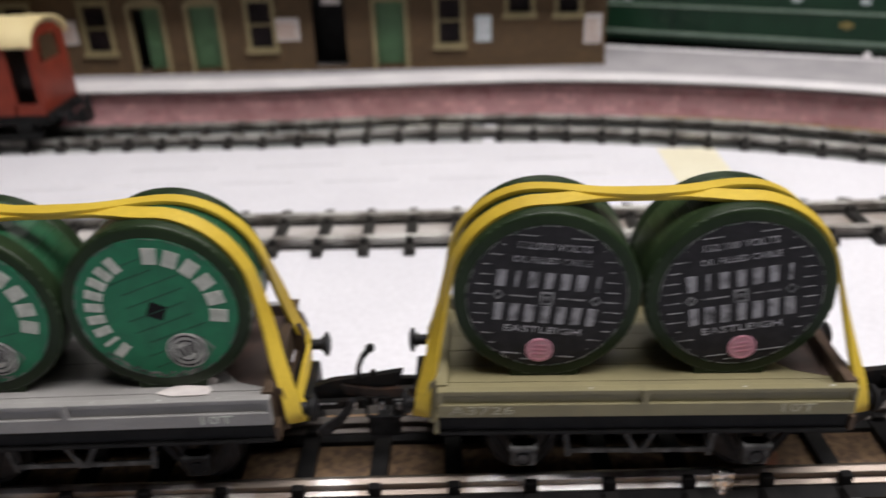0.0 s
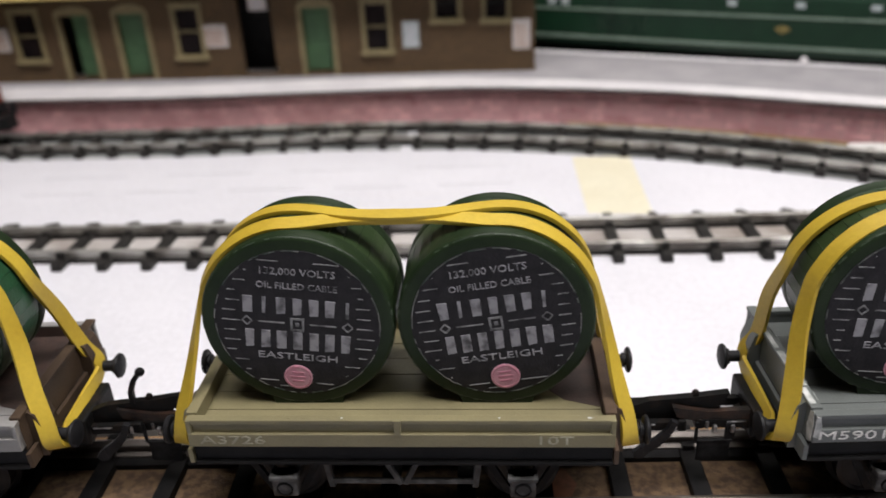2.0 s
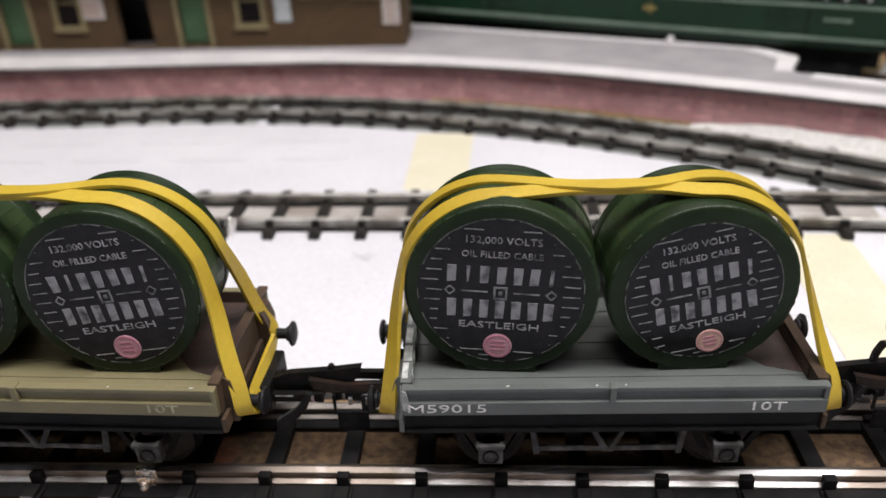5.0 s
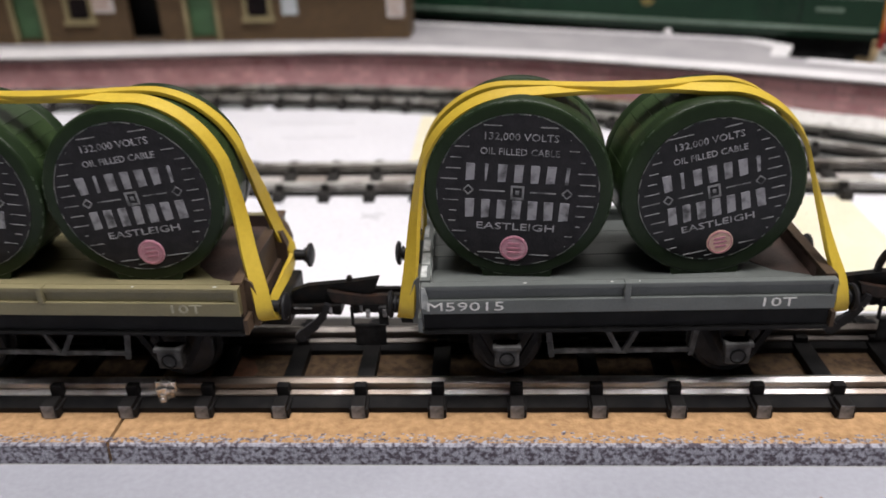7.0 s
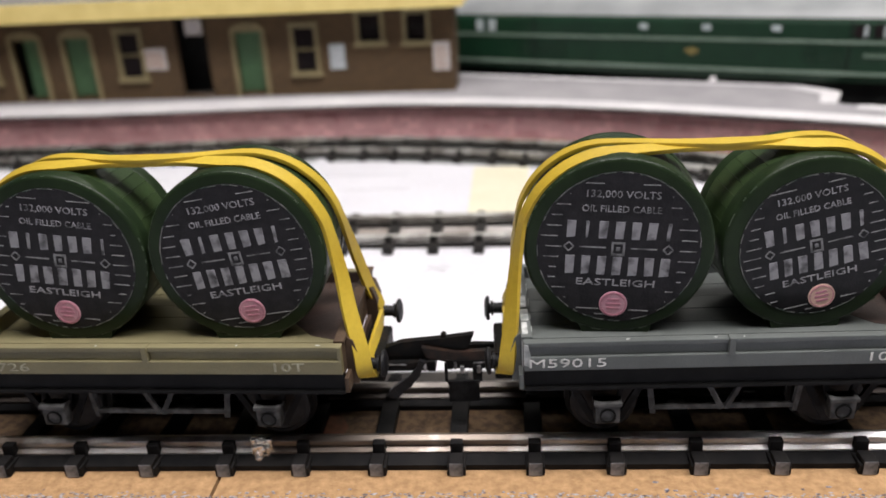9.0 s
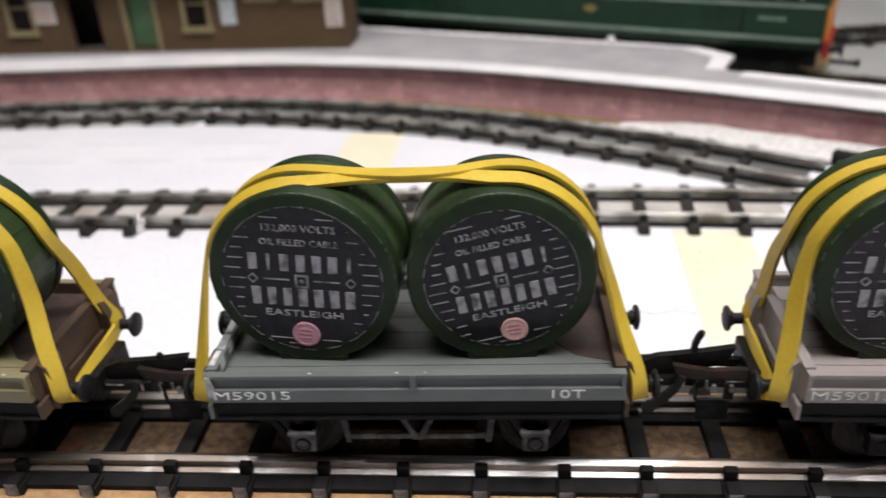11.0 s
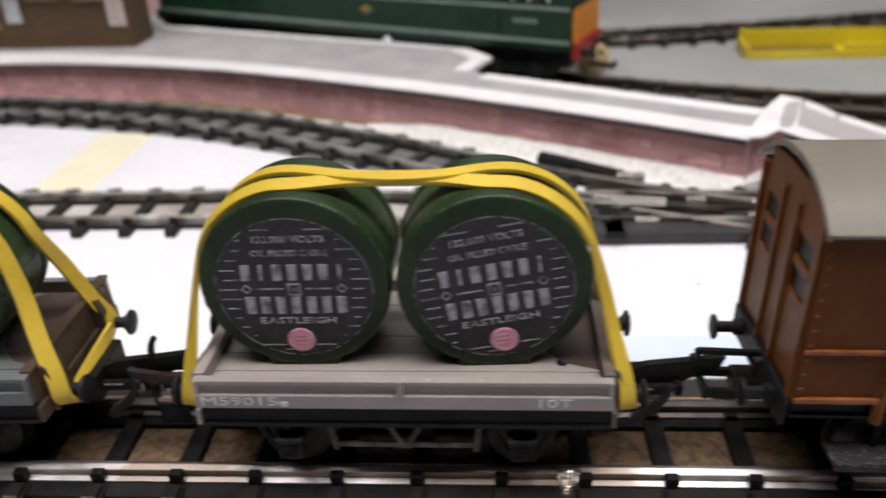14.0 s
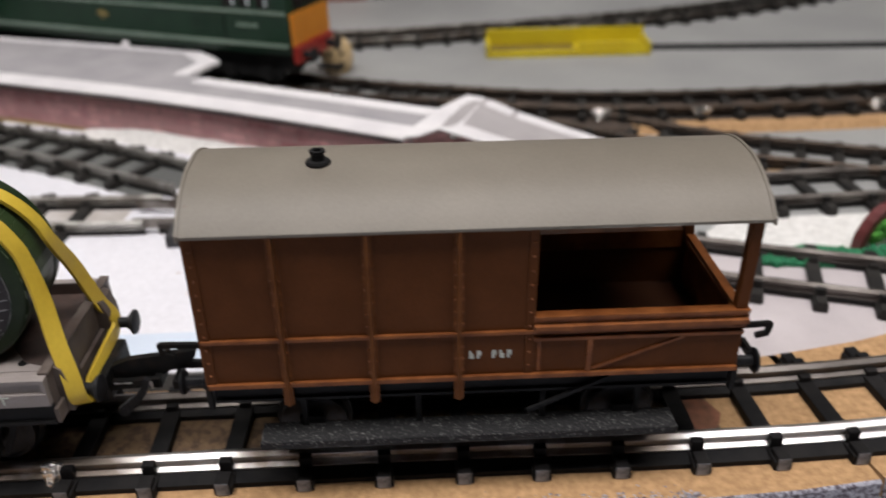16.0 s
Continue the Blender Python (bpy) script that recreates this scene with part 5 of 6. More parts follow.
    prism(bm, arc + [(y, z - 0.05) for y, z in arc[::-1]], "x", L - 0.06, Rr + 0.1)
    roof = part("roof", bm, ROOF, v, "matt warm grey arched roof", smooth=True)
    for x in (L - 0.075, Rr + 0.065):
        bm = bmesh.new()
        prism(bm, [(y * 1.005, z + 0.02) for y, z in arc] + [(y * 1.005, z - 0.09) for y, z in arc[::-1]], "x", x, x + 0.05)
        part("roof_lip", bm, ROOF, roof, smooth=True)
    bm = bmesh.new()
    lathe(bm, [(0.20, 6.14), (0.21, 6.25), (0.19, 6.28), (0.115, 6.29), (0.11, 6.40), (0.13, 6.41), (0.13, 6.45), (0.07, 6.45), (0.07, 6.36)], "z", (-2.5, -0.28, 0), 24)
    part("stove_chimney", bm, BLACK, roof, "shiny black stove chimney", smooth=True)
    bm = bmesh.new()
    for k in range(6):
        if k != 2:
            box(bm, -0.13 + k * 0.128, -0.085 + k * 0.128, -1.592, -1.575, 3.15, 3.30)
            box(bm, -0.085 + k * 0.128, -0.05 + k * 0.128, -1.592, -1.575, 3.15 + 0.06 * (k % 2), 3.24 + 0.06 * (k % 2))
    part("number_bars", bm, WHITE_INK, v, "worn white painted bars")
    for s in (-1, 1):
        for by in (-1.02, 1.02):
            bm = bmesh.new()
            e = L if s < 0 else Rr
            lathe(bm, [(0.16, e), (0.16, e + s * 0.22), (0.105, e + s * 0.24), (0.105, e + s * 0.55)], "x", (0, by, 2.5), 16)
            b = part("buffer", bm, BUFFER, v, smooth=True)
            bm = bmesh.new()
            lathe(bm, [(0.2, e + s * 0.54), (0.24, e + s * 0.57), (0.23, e + s * 0.61), (0.13, e + s * 0.64)], "x", (0, by, 2.5), 18)
            part("buffer_head", bm, BUFFER, b, smooth=True)
        part("buffer_beam", boxes((min(e, e + s * 0.1), max(e, e + s * 0.1), -1.5, 1.5, 2.2, 2.75), bevel=0.02), BLACK, v)
        bm = bmesh.new()
        for y in (-0.33, 0.33):
            bar(bm, (e, y, 1.96), (e + s * 0.95, y, 1.98), 0.11, 0.15)
        box(bm, min(e + s * 0.9, e + s), max(e + s * 0.9, e + s), -0.4, 0.4, 1.88, 2.08, bevel=0.03)
        box(bm, min(e, e + s * 0.45), max(e, e + s * 0.45), -0.25, 0.25, 1.8, 2.2, bevel=0.05)
        for a, b in (((0.1, 2.72), (1.15, 2.76)), ((1.15, 2.78), (1.12, 2.56)), ((1.14, 2.56), (0.9, 2.5)), ((0.1, 2.4), (0.3, 2.72))):
            bar(bm, (e + s * a[0], -0.2, a[1]), (e + s * b[0], -0.2, b[1]), 0.1, 0.09)
        part("coupling", bm, COUPLER, v)


brake_van()

# ---- station platform ----
EDGE = [(-60, 27.0), (-35, 25.9), (-19.2, 25.15), (-12.4, 24.75), (-4.9, 24.8), (2.0, 24.55), (9.4, 22.9), (16.0, 20.25), (20.2, 18.3), (24.5, 16.1), (28.7, 13.75), (29.35, 13.36)]
PZ = 1.8


def strip_between(front, back, z0, z1):
    bm = bmesh.new()
    rows = []
    for a, b in zip(front, back):
        rows.append([bm.verts.new((a[0], a[1], z0)), bm.verts.new((a[0], a[1], z1)), bm.verts.new((b[0], b[1], z1)), bm.verts.new((b[0], b[1], z0))])
    for p, q in zip(rows, rows[1:]):
        for k in range(4):
            bm.faces.new((p[k], p[(k + 1) % 4], q[(k + 1) % 4], q[k]))
    bm.faces.new(rows[0])
    bm.faces.new(rows[-1])
    bmesh.ops.recalc_face_normals(bm, faces=bm.faces[:])
    return bm


def platform():
    p = thing("station_platform", 0, 0, 0, "curved grey station platform with white edging", "platform")
    line = smooth_line([(x, y, 0) for x, y in EDGE], 0.8)
    side = []
    for i, q in enumerate(line):
        d = (line[min(i + 1, len(line) - 1)] - line[max(i - 1, 0)]).normalized()
        side.append(Vector((-d.y, d.x, 0)))

    def off(a):
        return [(q + s * a)[:2] for q, s in zip(line, side)]

    def back(q):
        x = q[0]
        if x < 3.2:
            return (x + 0.4, 31.4)
        if x < 15.5:
            xb = x + 0.4 + max((x - 6) / 9.5, -0.12) * 4.0
            return (xb, 30.03 - 0.386 * (xb - 7))
        t = min((x - 15.5) / 13.2, 1)
        return (20.1 + 9.9 * t, 21.4 - 5.2 * t)

    inner = [(q + s * (1.75 if q.x < -4 else max(0.98, 1.75 - 0.07 * (q.x + 4))))[:2] for q, s in zip(line, side)]
    part("edge_slab", strip_between(off(-0.12), inner, PZ - 0.16, PZ), PLAT_WHITE, p, "white painted platform edge")
    # Thin dark strip stands for the shadow line under the slab.
    part("slab_lip", strip_between(off(-0.135), off(-0.121), PZ - 0.2, PZ - 0.07), EDGE_SHADE, p, "dark strip for the shadow under the platform edge")
    part("top", strip_between(inner, [back(q) for q in inner], PZ - 0.16, PZ - 0.006), PLAT_GREY, p, "smooth grey platform surface")
    part("brick_face", strip_between(off(0.10), off(0.35), 0.01, PZ - 0.165), BRICK_RED, p, "dull red brick paper face")
    bank = [i for i, q in enumerate(line) if 15.8 < q.x < 29]
    rnd = random.Random(14)
    bm = bmesh.new()
    rows = []
    for k, i in enumerate(bank):
        up = min(1.0, 0.3 + 0.2 * k)
        rows.append([bm.verts.new((*(line[i] + side[i] * a).xy, z)) for a, z in ((-0.56, 0.036), (-0.45 + rnd.uniform(-0.05, 0.05), 0.09), (-0.25, 0.26 * up), (0.09, (0.45 + rnd.uniform(-0.04, 0.04)) * up), (0.09, 0.036))])
    for p0, p1 in zip(rows, rows[1:]):
        for k in range(5):
            bm.faces.new((p0[k], p0[(k + 1) % 5], p1[(k + 1) % 5], p1[k]))
    bm.faces.new(rows[0])
    bm.faces.new(rows[-1])
    bmesh.ops.recalc_face_normals(bm, faces=bm.faces[:])
    part("ballast_bank", bm, BALLAST, p, "bank of pale textured paper below the brick")
    glue = [i for i, q in enumerate(line) if 5.0 < q.x < 16.5]
    a, b = off(0.02), off(0.1)
    part("glue_line", strip_between([a[i] for i in glue], [b[i] for i in glue], 0.01, 0.16), MUSTARD, p, "mustard yellow glue line along the base")
    part("core", strip_between(off(0.4), [back(q) for q in off(0.4)], 0.01, PZ - 0.17), PLAT_GREY, p)
    tail = [q for q in inner if q[0] > 16.0]
    rear = [back(q) for q in tail]
    part("rear_edging", strip_between([(x - 0.35, y - 0.5) for x, y in rear], [(x + 0.05, y + 0.06) for x, y in rear], PZ - 0.15, PZ + 0.006), PLAT_WHITE, p, "white painted rear edge")
    part("notch_edging", prism(bmesh.new(), [(19.85, 25.1), (21.0, 23.5), (20.05, 21.5), (19.45, 21.7), (20.1, 23.35), (19.2, 24.72)], "z", PZ - 0.16, PZ + 0.008), PLAT_WHITE, p)
    part("notch_top", prism(bmesh.new(), [(15.0, 26.85), (19.8, 25.05), (20.9, 23.47), (19.95, 21.5), (16.0, 21.6)], "z", PZ - 0.17, PZ - 0.003), PLAT_GREY, p)
    part("back_edging", strip_between([(x, 29.6 - 0.386 * (x - 7)) for x in (4.0, 9.0, 14.0, 19.6)], [(x, 30.05 - 0.386 * (x - 7)) for x in (4.0, 9.0, 14.0, 19.83)], PZ - 0.15, PZ + 0.007), PLAT_WHITE, p, "white painted back edge")
    # end of the platform and the folded card ramp beyond it
    fold = [Vector(c) for c in ((29.95, 14.45, PZ - 0.05), (31.17, 18.3, PZ - 0.22), (36.95, 16.1, 0.07), (34.7, 14.3, 0.07))]

    def at(u, v, up=0.0):
        a, b = fold[0].lerp(fold[3], u), fold[1].lerp(fold[2], u)
        q = a.lerp(b, v)
        return (q.x, q.y, q.z + up + 0.16 * v * max(0, 1 - abs(u - 0.15) / 0.15))

    def ramp_patch(u0, u1, v0, v1, up, thick):
        bm = bmesh.new()
        n = 8
        grid = [[[bm.verts.new(at(u0 + (u1 - u0) * i / n, vv, h)) for vv in (v0, v1)] for i in range(n + 1)] for h in (up, up - thick)]
        for i in range(n):
            for h in (0, 1):
                bm.faces.new((grid[h][i][0], grid[h][i + 1][0], grid[h][i + 1][1], grid[h][i][1]))
            for k in (0, 1):
                bm.faces.new((grid[0][i][k], grid[0][i + 1][k], grid[1][i + 1][k], grid[1][i][k]))
        for i in (0, n):
            bm.faces.new((grid[0][i][0], grid[0][i][1], grid[1][i][1], grid[1][i][0]))
        bmesh.ops.recalc_face_normals(bm, faces=bm.faces[:])
        return bm

    part("ramp", ramp_patch(0, 1, 0, 1, 0, 0.06), RAMP_PALE, p, "sloping grey card ramp")
    for u0, u1, v0, v1, up in ((0, 0.12, 0, 1, 0.012), (0.1, 1, 0, 0.24, 0.016), (0.1, 1, 0.82, 1, 0.016)):
        part("ramp_edging", ramp_patch(u0, u1, v0, v1, up, 0.03), PLAT_WHITE, p, "white painted ramp edge")
    # Dark colour stands for the shaded hollow under the ramp.
    part("end_wall", prism(bmesh.new(), [(29.2, 14.4), (29.3, 14.38), (30.12, 16.35), (30.0, 16.4)], "z", 0.01, PZ - 0.17), EDGE_SHADE, p, "dark wall for the shade under the ramp")
    for run, top in (([(28.8, 13.88), (29.3, 14.4), (29.9, 14.85), (30.4, 15.0)], 1.56), ([(30.4, 15.0), (31.4, 15.15)], 1.12), ([(31.4, 15.15), (33.2, 15.3)], 0.5)):
        part("ramp_face", strip_between(run, [(x + 0.02, y + 0.18) for x, y in run], 0.01, top), BRICK_RED, p, "red brick paper below the ramp")
    foot = [(28.6, 13.42), (29.2, 13.78), (30.0, 14.12), (31.4, 14.42), (33.2, 14.6)]
    part("ramp_bank", strip_between(foot, [(x + 0.02, y + 0.75) for x, y in foot], 0.036, 0.3), BALLAST, p, "bank of pale textured paper below the ramp")
    bm = bmesh.new()
    tops = [bm.verts.new(c) for c in ((28.7, 13.72, PZ + 0.012), (29.3, 13.75, PZ + 0.004), at(0.01, 0.0, 0.03), at(0.01, 1.0, 0.03), (30.0, 16.2, PZ + 0.012))]
    unders = [bm.verts.new(v.co - Vector((0, 0, 0.07))) for v in tops]
    bm.faces.new(tops)
    bm.faces.new(unders[::-1])
    for i in range(5):
        bm.faces.new((unders[i], unders[(i + 1) % 5], tops[(i + 1) % 5], tops[i]))
    bmesh.ops.recalc_face_normals(bm, faces=bm.faces[:])
    part("end_flap", bm, PLAT_WHITE, p, "white card flap joining platform and ramp")


platform()
# ---- station building ----


def holed_wall(bm, x0, x1, z0, z1, y0, y1, holes):
    xs = sorted({x0, x1, *[h[0] for h in holes], *[h[1] for h in holes]})
    zs = sorted({z0, z1, *[h[2] for h in holes], *[h[3] for h in holes]})
    for a, b in zip(xs, xs[1:]):
        for c, d in zip(zs, zs[1:]):
            m = ((a + b) / 2, (c + d) / 2)
            if not any(h[0] < m[0] < h[1] and h[2] < m[1] < h[3] for h in holes):
                box(bm, a, b, y0, y1, c, d)
    bmesh.ops.remove_doubles(bm, verts=bm.verts[:], dist=0.0005)
    return bm


def station():
    s = thing("station_building", 4.22, 26.95, PZ, "brown brick model station building with green doors", "building", -2.6)
    H = 4.06
    # openings: kind, x from, x to, z from, z to, in metres of the plan from the right front corner
    opens = [("small", -4.55, -3.45, 2.45, 3.75), ("small", -2.25, -1.25, 2.4, 3.7), ("tall", -7.8, -6.7, 1.1, 3.25), ("door", -10.75, -9.35, 0, 3.15),
             ("gap", -13.75, -12.15, 0, 3.95), ("tall", -16.75, -15.6, 1.1, 3.3), ("door", -19.6, -18.2, 0, 3.15), ("door", -22.4, -20.9, 0, 3.15), ("tall", -24.7, -23.5, 1.1, 3.3), ("tall", -28.5, -27.3, 1.1, 3.3)]
    part("wall", holed_wall(bmesh.new(), -34, 0, 0, H, 0, 0.35, [o[1:] for o in opens]), BRICK_BROWN, s)
    part("side_wall", boxes((-0.35, 0, 0.352, 2.1, 0, H)), BRICK_BROWN, s)
    part("back_wall", boxes((-34, -0.36, 1.85, 2.1, 0, H)), BRICK_BROWN, s)
    # Black instead of brick puts the building's inner shade into colour.
    part("inner_wall", boxes((-34, -0.36, 1.5, 1.6, 0, H)), BLACK, s, "inner partition coloured black for the shade inside")
    for kind, a, b, c, d in opens:
        if kind in ("tall", "small"):
            f = 0.17
            w = part("window", boxes((a - f, a + 0.04, -0.09, 0.1, c - f, d + f), (b - 0.04, b + f, -0.09, 0.1, c - f, d + f), (a, b, -0.09, 0.1, d - 0.04, d + f), (a - f - 0.08, b + f + 0.08, -0.16, 0.1, c - f - 0.06, c + 0.03), (a - f - 0.05, b + f + 0.05, -0.12, 0.1, d + f - 0.06, d + f + 0.06), bevel=0.02), CREAM, s)
            part("pane", boxes((a, b, 0.16, 0.2, c, d)), PANE, w, "dark glass pane")
            mid_ = (c + d) / 2
            part("glazing_bar", boxes((a, b, 0.08, 0.16, mid_ - 0.05, mid_ + 0.05)), CREAM if kind == "tall" else BLACK, w)
        elif kind == "door":
            f = 0.18
            fr = part("door_frame", boxes((a - f, a + 0.03, -0.1, 0.1, 0, d), (b - 0.03, b + f, -0.1, 0.1, 0, d), bevel=0.02), CREAM, s)
            bm = bmesh.new()
            arc = [(a - f, d - 0.02)] + [((a + b) / 2 + (b - a + 2 * f) / 2 * math.cos(radians(180 - 180 * i / 10)), d + 0.42 * math.sin(radians(180 * i / 10))) for i in range(11)] + [(b + f, d - 0.02)]
            prism(bm, arc, "y", -0.11, 0.1)
            part("arch", bm, CREAM, fr)
            half_open = a < -22
            part("door", boxes((a + (0.55 if half_open else 0.02), b, 0.2, 0.3, 0, d), (a + (0.7 if half_open else 0.2), b - 0.2, 0.15, 0.22, 0.25, 1.4), (a + (0.7 if half_open else 0.2), b - 0.2, 0.15, 0.22, 1.7, 2.9), bevel=0.02), DOOR_GREEN, s, "green panelled door")
    for a, b, c, d, mtl, ink in ((-15.5, -14.35, 1.45, 2.5, POSTER, True), (-6.05, -5.3, 1.2, 2.4, LIT_GLASS, False), (-1.0, -0.2, 1.0, 2.35, POSTER, True), (-26.0, -25.1, 1.5, 2.6, POSTER, True)):
        p = part("poster", boxes((a, b, -0.05, 0.0, c, d)), mtl, s, "small pale printed poster")
        bm = bmesh.new()
        for k in range(4):
            z = c + 0.15 + k * (d - c - 0.3) / 4
            box(bm, a + 0.1, b - 0.1 - 0.12 * (k % 2), -0.06, -0.045, z, z + 0.1)
        part("print_bar", bm, POSTER_INK if ink else PENCIL, p)
    sign = part("hanging_sign", boxes((-13.2, -12.35, 0.1, 0.2, 3.05, 3.8), bevel=0.02), POSTER, s, "pale hanging notice board")
    part("print_bar", boxes((-13.05, -12.5, 0.09, 0.1, 3.45, 3.6), (-13.05, -12.6, 0.09, 0.1, 3.2, 3.32)), PENCIL, sign)
    part("plinth", boxes((-34, 0.04, -0.05, 0.0, 0, 0.22), (-33.9, -13.8, -0.03, 0, H - 0.2, H)), BRICK_BROWN, s)
    roof = part("roof", prism(bmesh.new(), [(-0.9, H + 0.02), (-0.9, H + 0.82), (1.05, H + 1.5), (3.0, H + 0.82), (3.0, H + 0.02)], "x", -34.4, 0.45), STATION_ROOF, s)
    part("fascia", boxes((-34.45, 0.5, -1.02, -0.9, H - 0.05, H + 0.85), (0.45, 0.55, -1.0, 3.0, H - 0.05, H + 0.85), bevel=0.03), FASCIA, roof, "cream painted roof fascia")


station()

# ---- diesel locomotive behind the platform ----


def locomotive():
    c = thing("diesel_locomotive", 16.0, 28.3, -0.36, "dark green model diesel locomotive with orange nose", "locomotive", -24.5)
    c.matrix_world = c.matrix_world @ Matrix.Diagonal((1, 1, 1.03, 1))
    L0, L1 = -12.9, 9.75
    bm = bmesh.new()
    shape = [(-1.55, 2.35), (-1.62, 2.6), (-1.62, 4.75), (-1.5, 5.0), (1.5, 5.0), (1.62, 4.75), (1.62, 2.6), (1.55, 2.35)]
    prism(bm, shape, "x", L0, L1)
    body = part("body", bm, LOCO_GREEN, c)
    bm = bmesh.new()
    prism(bm, [(-1.52, 4.98), (-1.3, 5.35), (-0.7, 5.62), (0, 5.7), (0.7, 5.62), (1.3, 5.35), (1.52, 4.98)], "x", L0 + 0.1, L1 - 0.25)
    part("roof", bm, LOCO_ROOF, c, "pale grey rounded roof", smooth=True)
    for s in (-1, 1):
        def yy(a, b):
            return (min(s * a, s * b), max(s * a, s * b))
        part("upper_stripe", boxes((L0 + 0.2, L1 - 0.1, *yy(1.6, 1.66), 3.97, 4.08)), LOCO_STRIPE, body)
        part("lower_stripe", boxes((L0 + 0.2, L1 - 0.1, *yy(1.6, 1.67), 2.66, 2.80)), LOCO_STRIPE, body)
        for k, wx in enumerate((-2.3, 0.6, 3.6)):
            part("window", boxes((wx - 0.2, wx + 0.2, *yy(1.6, 1.65), 4.42, 4.66), bevel=0.02), LIT_GLASS, body, "small bright window")
        for wx in (7.0, 7.75, 8.6):
            part("cab_window", boxes((wx - 0.3, wx + 0.3, *yy(1.6, 1.64), 4.2, 4.75), bevel=0.02), PANE, body, "dark cab window")
            part("window_frame", boxes((wx + 0.08, wx + 0.22, *yy(1.62, 1.66), 4.25, 4.7), bevel=0.02), LIT_GLASS, body, "pale window frame")
        for wx in (-10.9, -10.2):
            part("cab_window", boxes((wx - 0.2, wx + 0.2, *yy(1.6, 1.64), 4.2, 4.75), bevel=0.02), LIT_GLASS, body, "pale cab window")
        for gx in (-8.2, -7.2, -6.4, 5.2, 6.1):
            part("grille", boxes(*[(gx - 0.32, gx + 0.32, *yy(1.61, 1.645), 3.1 + 0.16 * j, 3.2 + 0.16 * j) for j in range(5)]), LOCO_GREEN, body)
        part("crest", boxes((-0.3, 0.3, *yy(1.6, 1.65), 3.42, 3.58), (-0.1, 0.1, *yy(1.6, 1.66), 3.3, 3.66), bevel=0.02), CREST, body, "small gold crest")
        part("number_bar", boxes(*[(7.2 + 0.22 * j, 7.36 + 0.22 * j, *yy(1.6, 1.65), 3.42, 3.56) for j in range(5)]), LOCO_STRIPE, body)
        for q in (6.55, -7.9):
            part("door_seam", boxes((q, q + 0.07, *yy(1.6, 1.64), 2.5, 4.9)), BLACK, body)
    part("nose_panel", boxes((L1, L1 + 0.12, -1.5, 1.5, 2.7, 4.0), bevel=0.03), ORANGE, c, "orange-yellow warning panel")
    part("nose_top", boxes((L1, L1 + 0.08, -1.5, 1.5, 4.0, 4.95), bevel=0.03), LOCO_GREEN, c)
    for y in (-0.9, 0, 0.9):
        part("windscreen", boxes((L1 + 0.08, L1 + 0.12, y - 0.36, y + 0.36, 4.15, 4.75)), PANE, c)
    part("buffer_beam", boxes((L1, L1 + 0.25, -1.5, 1.5, 2.0, 2.68), bevel=0.03), RED, c, "red buffer beam")
    part("buffer_beam", boxes((L0 - 0.2, L0, -1.5, 1.5, 2.0, 2.68), bevel=0.03), BLACK, c)
    for e, s in ((L1 + 0.25, 1), (L0 - 0.2, -1)):
        for y in (-1.0, 1.0):
            bm = bmesh.new()
            lathe(bm, [(0.16, e), (0.12, e + s * 0.4), (0.3, e + s * 0.42), (0.3, e + s * 0.52)], "x", (0, y, 2.3), 14)
            part("buffer", bm, BUFFER, c)
        part("coupling", boxes((min(e, e + s * 1.2), max(e, e + s * 1.2), -0.12, 0.12, 1.5, 1.64), (min(e + s, e + s * 1.12), max(e + s, e + s * 1.12), -0.3, 0.3, 1.48, 1.7)), BLACK, c)
    part("underframe", boxes((L0 + 0.2, L1 - 0.2, -1.3, 1.3, 1.6, 2.36), (-2.6, 2.4, -1.35, 1.35, 1.2, 2.3), bevel=0.04), BLACK, c)
    for bx in (-8.2, 6.3):
        bog = part("bogie", boxes((bx - 2.7, bx + 2.7, -1.3, -1.1, 1.25, 2.0), (bx - 2.7, bx + 2.7, 1.1, 1.3, 1.25, 2.0), (bx - 2.3, bx + 2.3, -1.1, 1.1, 1.5, 2.0), *[(bx + k - 0.25, bx + k + 0.25, -1.42, -1.3, 1.15, 1.7) for k in (-1.9, 0, 1.9)], bevel=0.03), BLACK, c)
        for k in (-1.9, 0, 1.9):
            for y in (-0.88, 0.88):
                bm = bmesh.new()
                lathe(bm, [(0.2, -0.1), (0.58, -0.1), (0.58, 0.1), (0.2, 0.1)], "y", (bx + k, y, 1.43), 20)
                part("wheel", bm, WHEEL, bog, smooth=True)


locomotive()




def white_lump():
    t = thing("white_lump", 16.25, 26.25, PZ, "small white lump on the platform back edge", "lump")
    bm = bmesh.new()
    bmesh.ops.create_icosphere(bm, subdivisions=2, radius=0.18, matrix=Matrix.Translation((0, 0, 0.14)) @ Matrix.Diagonal((1.0, 0.6, 1.1, 1)))
    part("lump", bm, PLAT_WHITE, t, smooth=True)


white_lump()

# ---- red brake van on the platform track ----


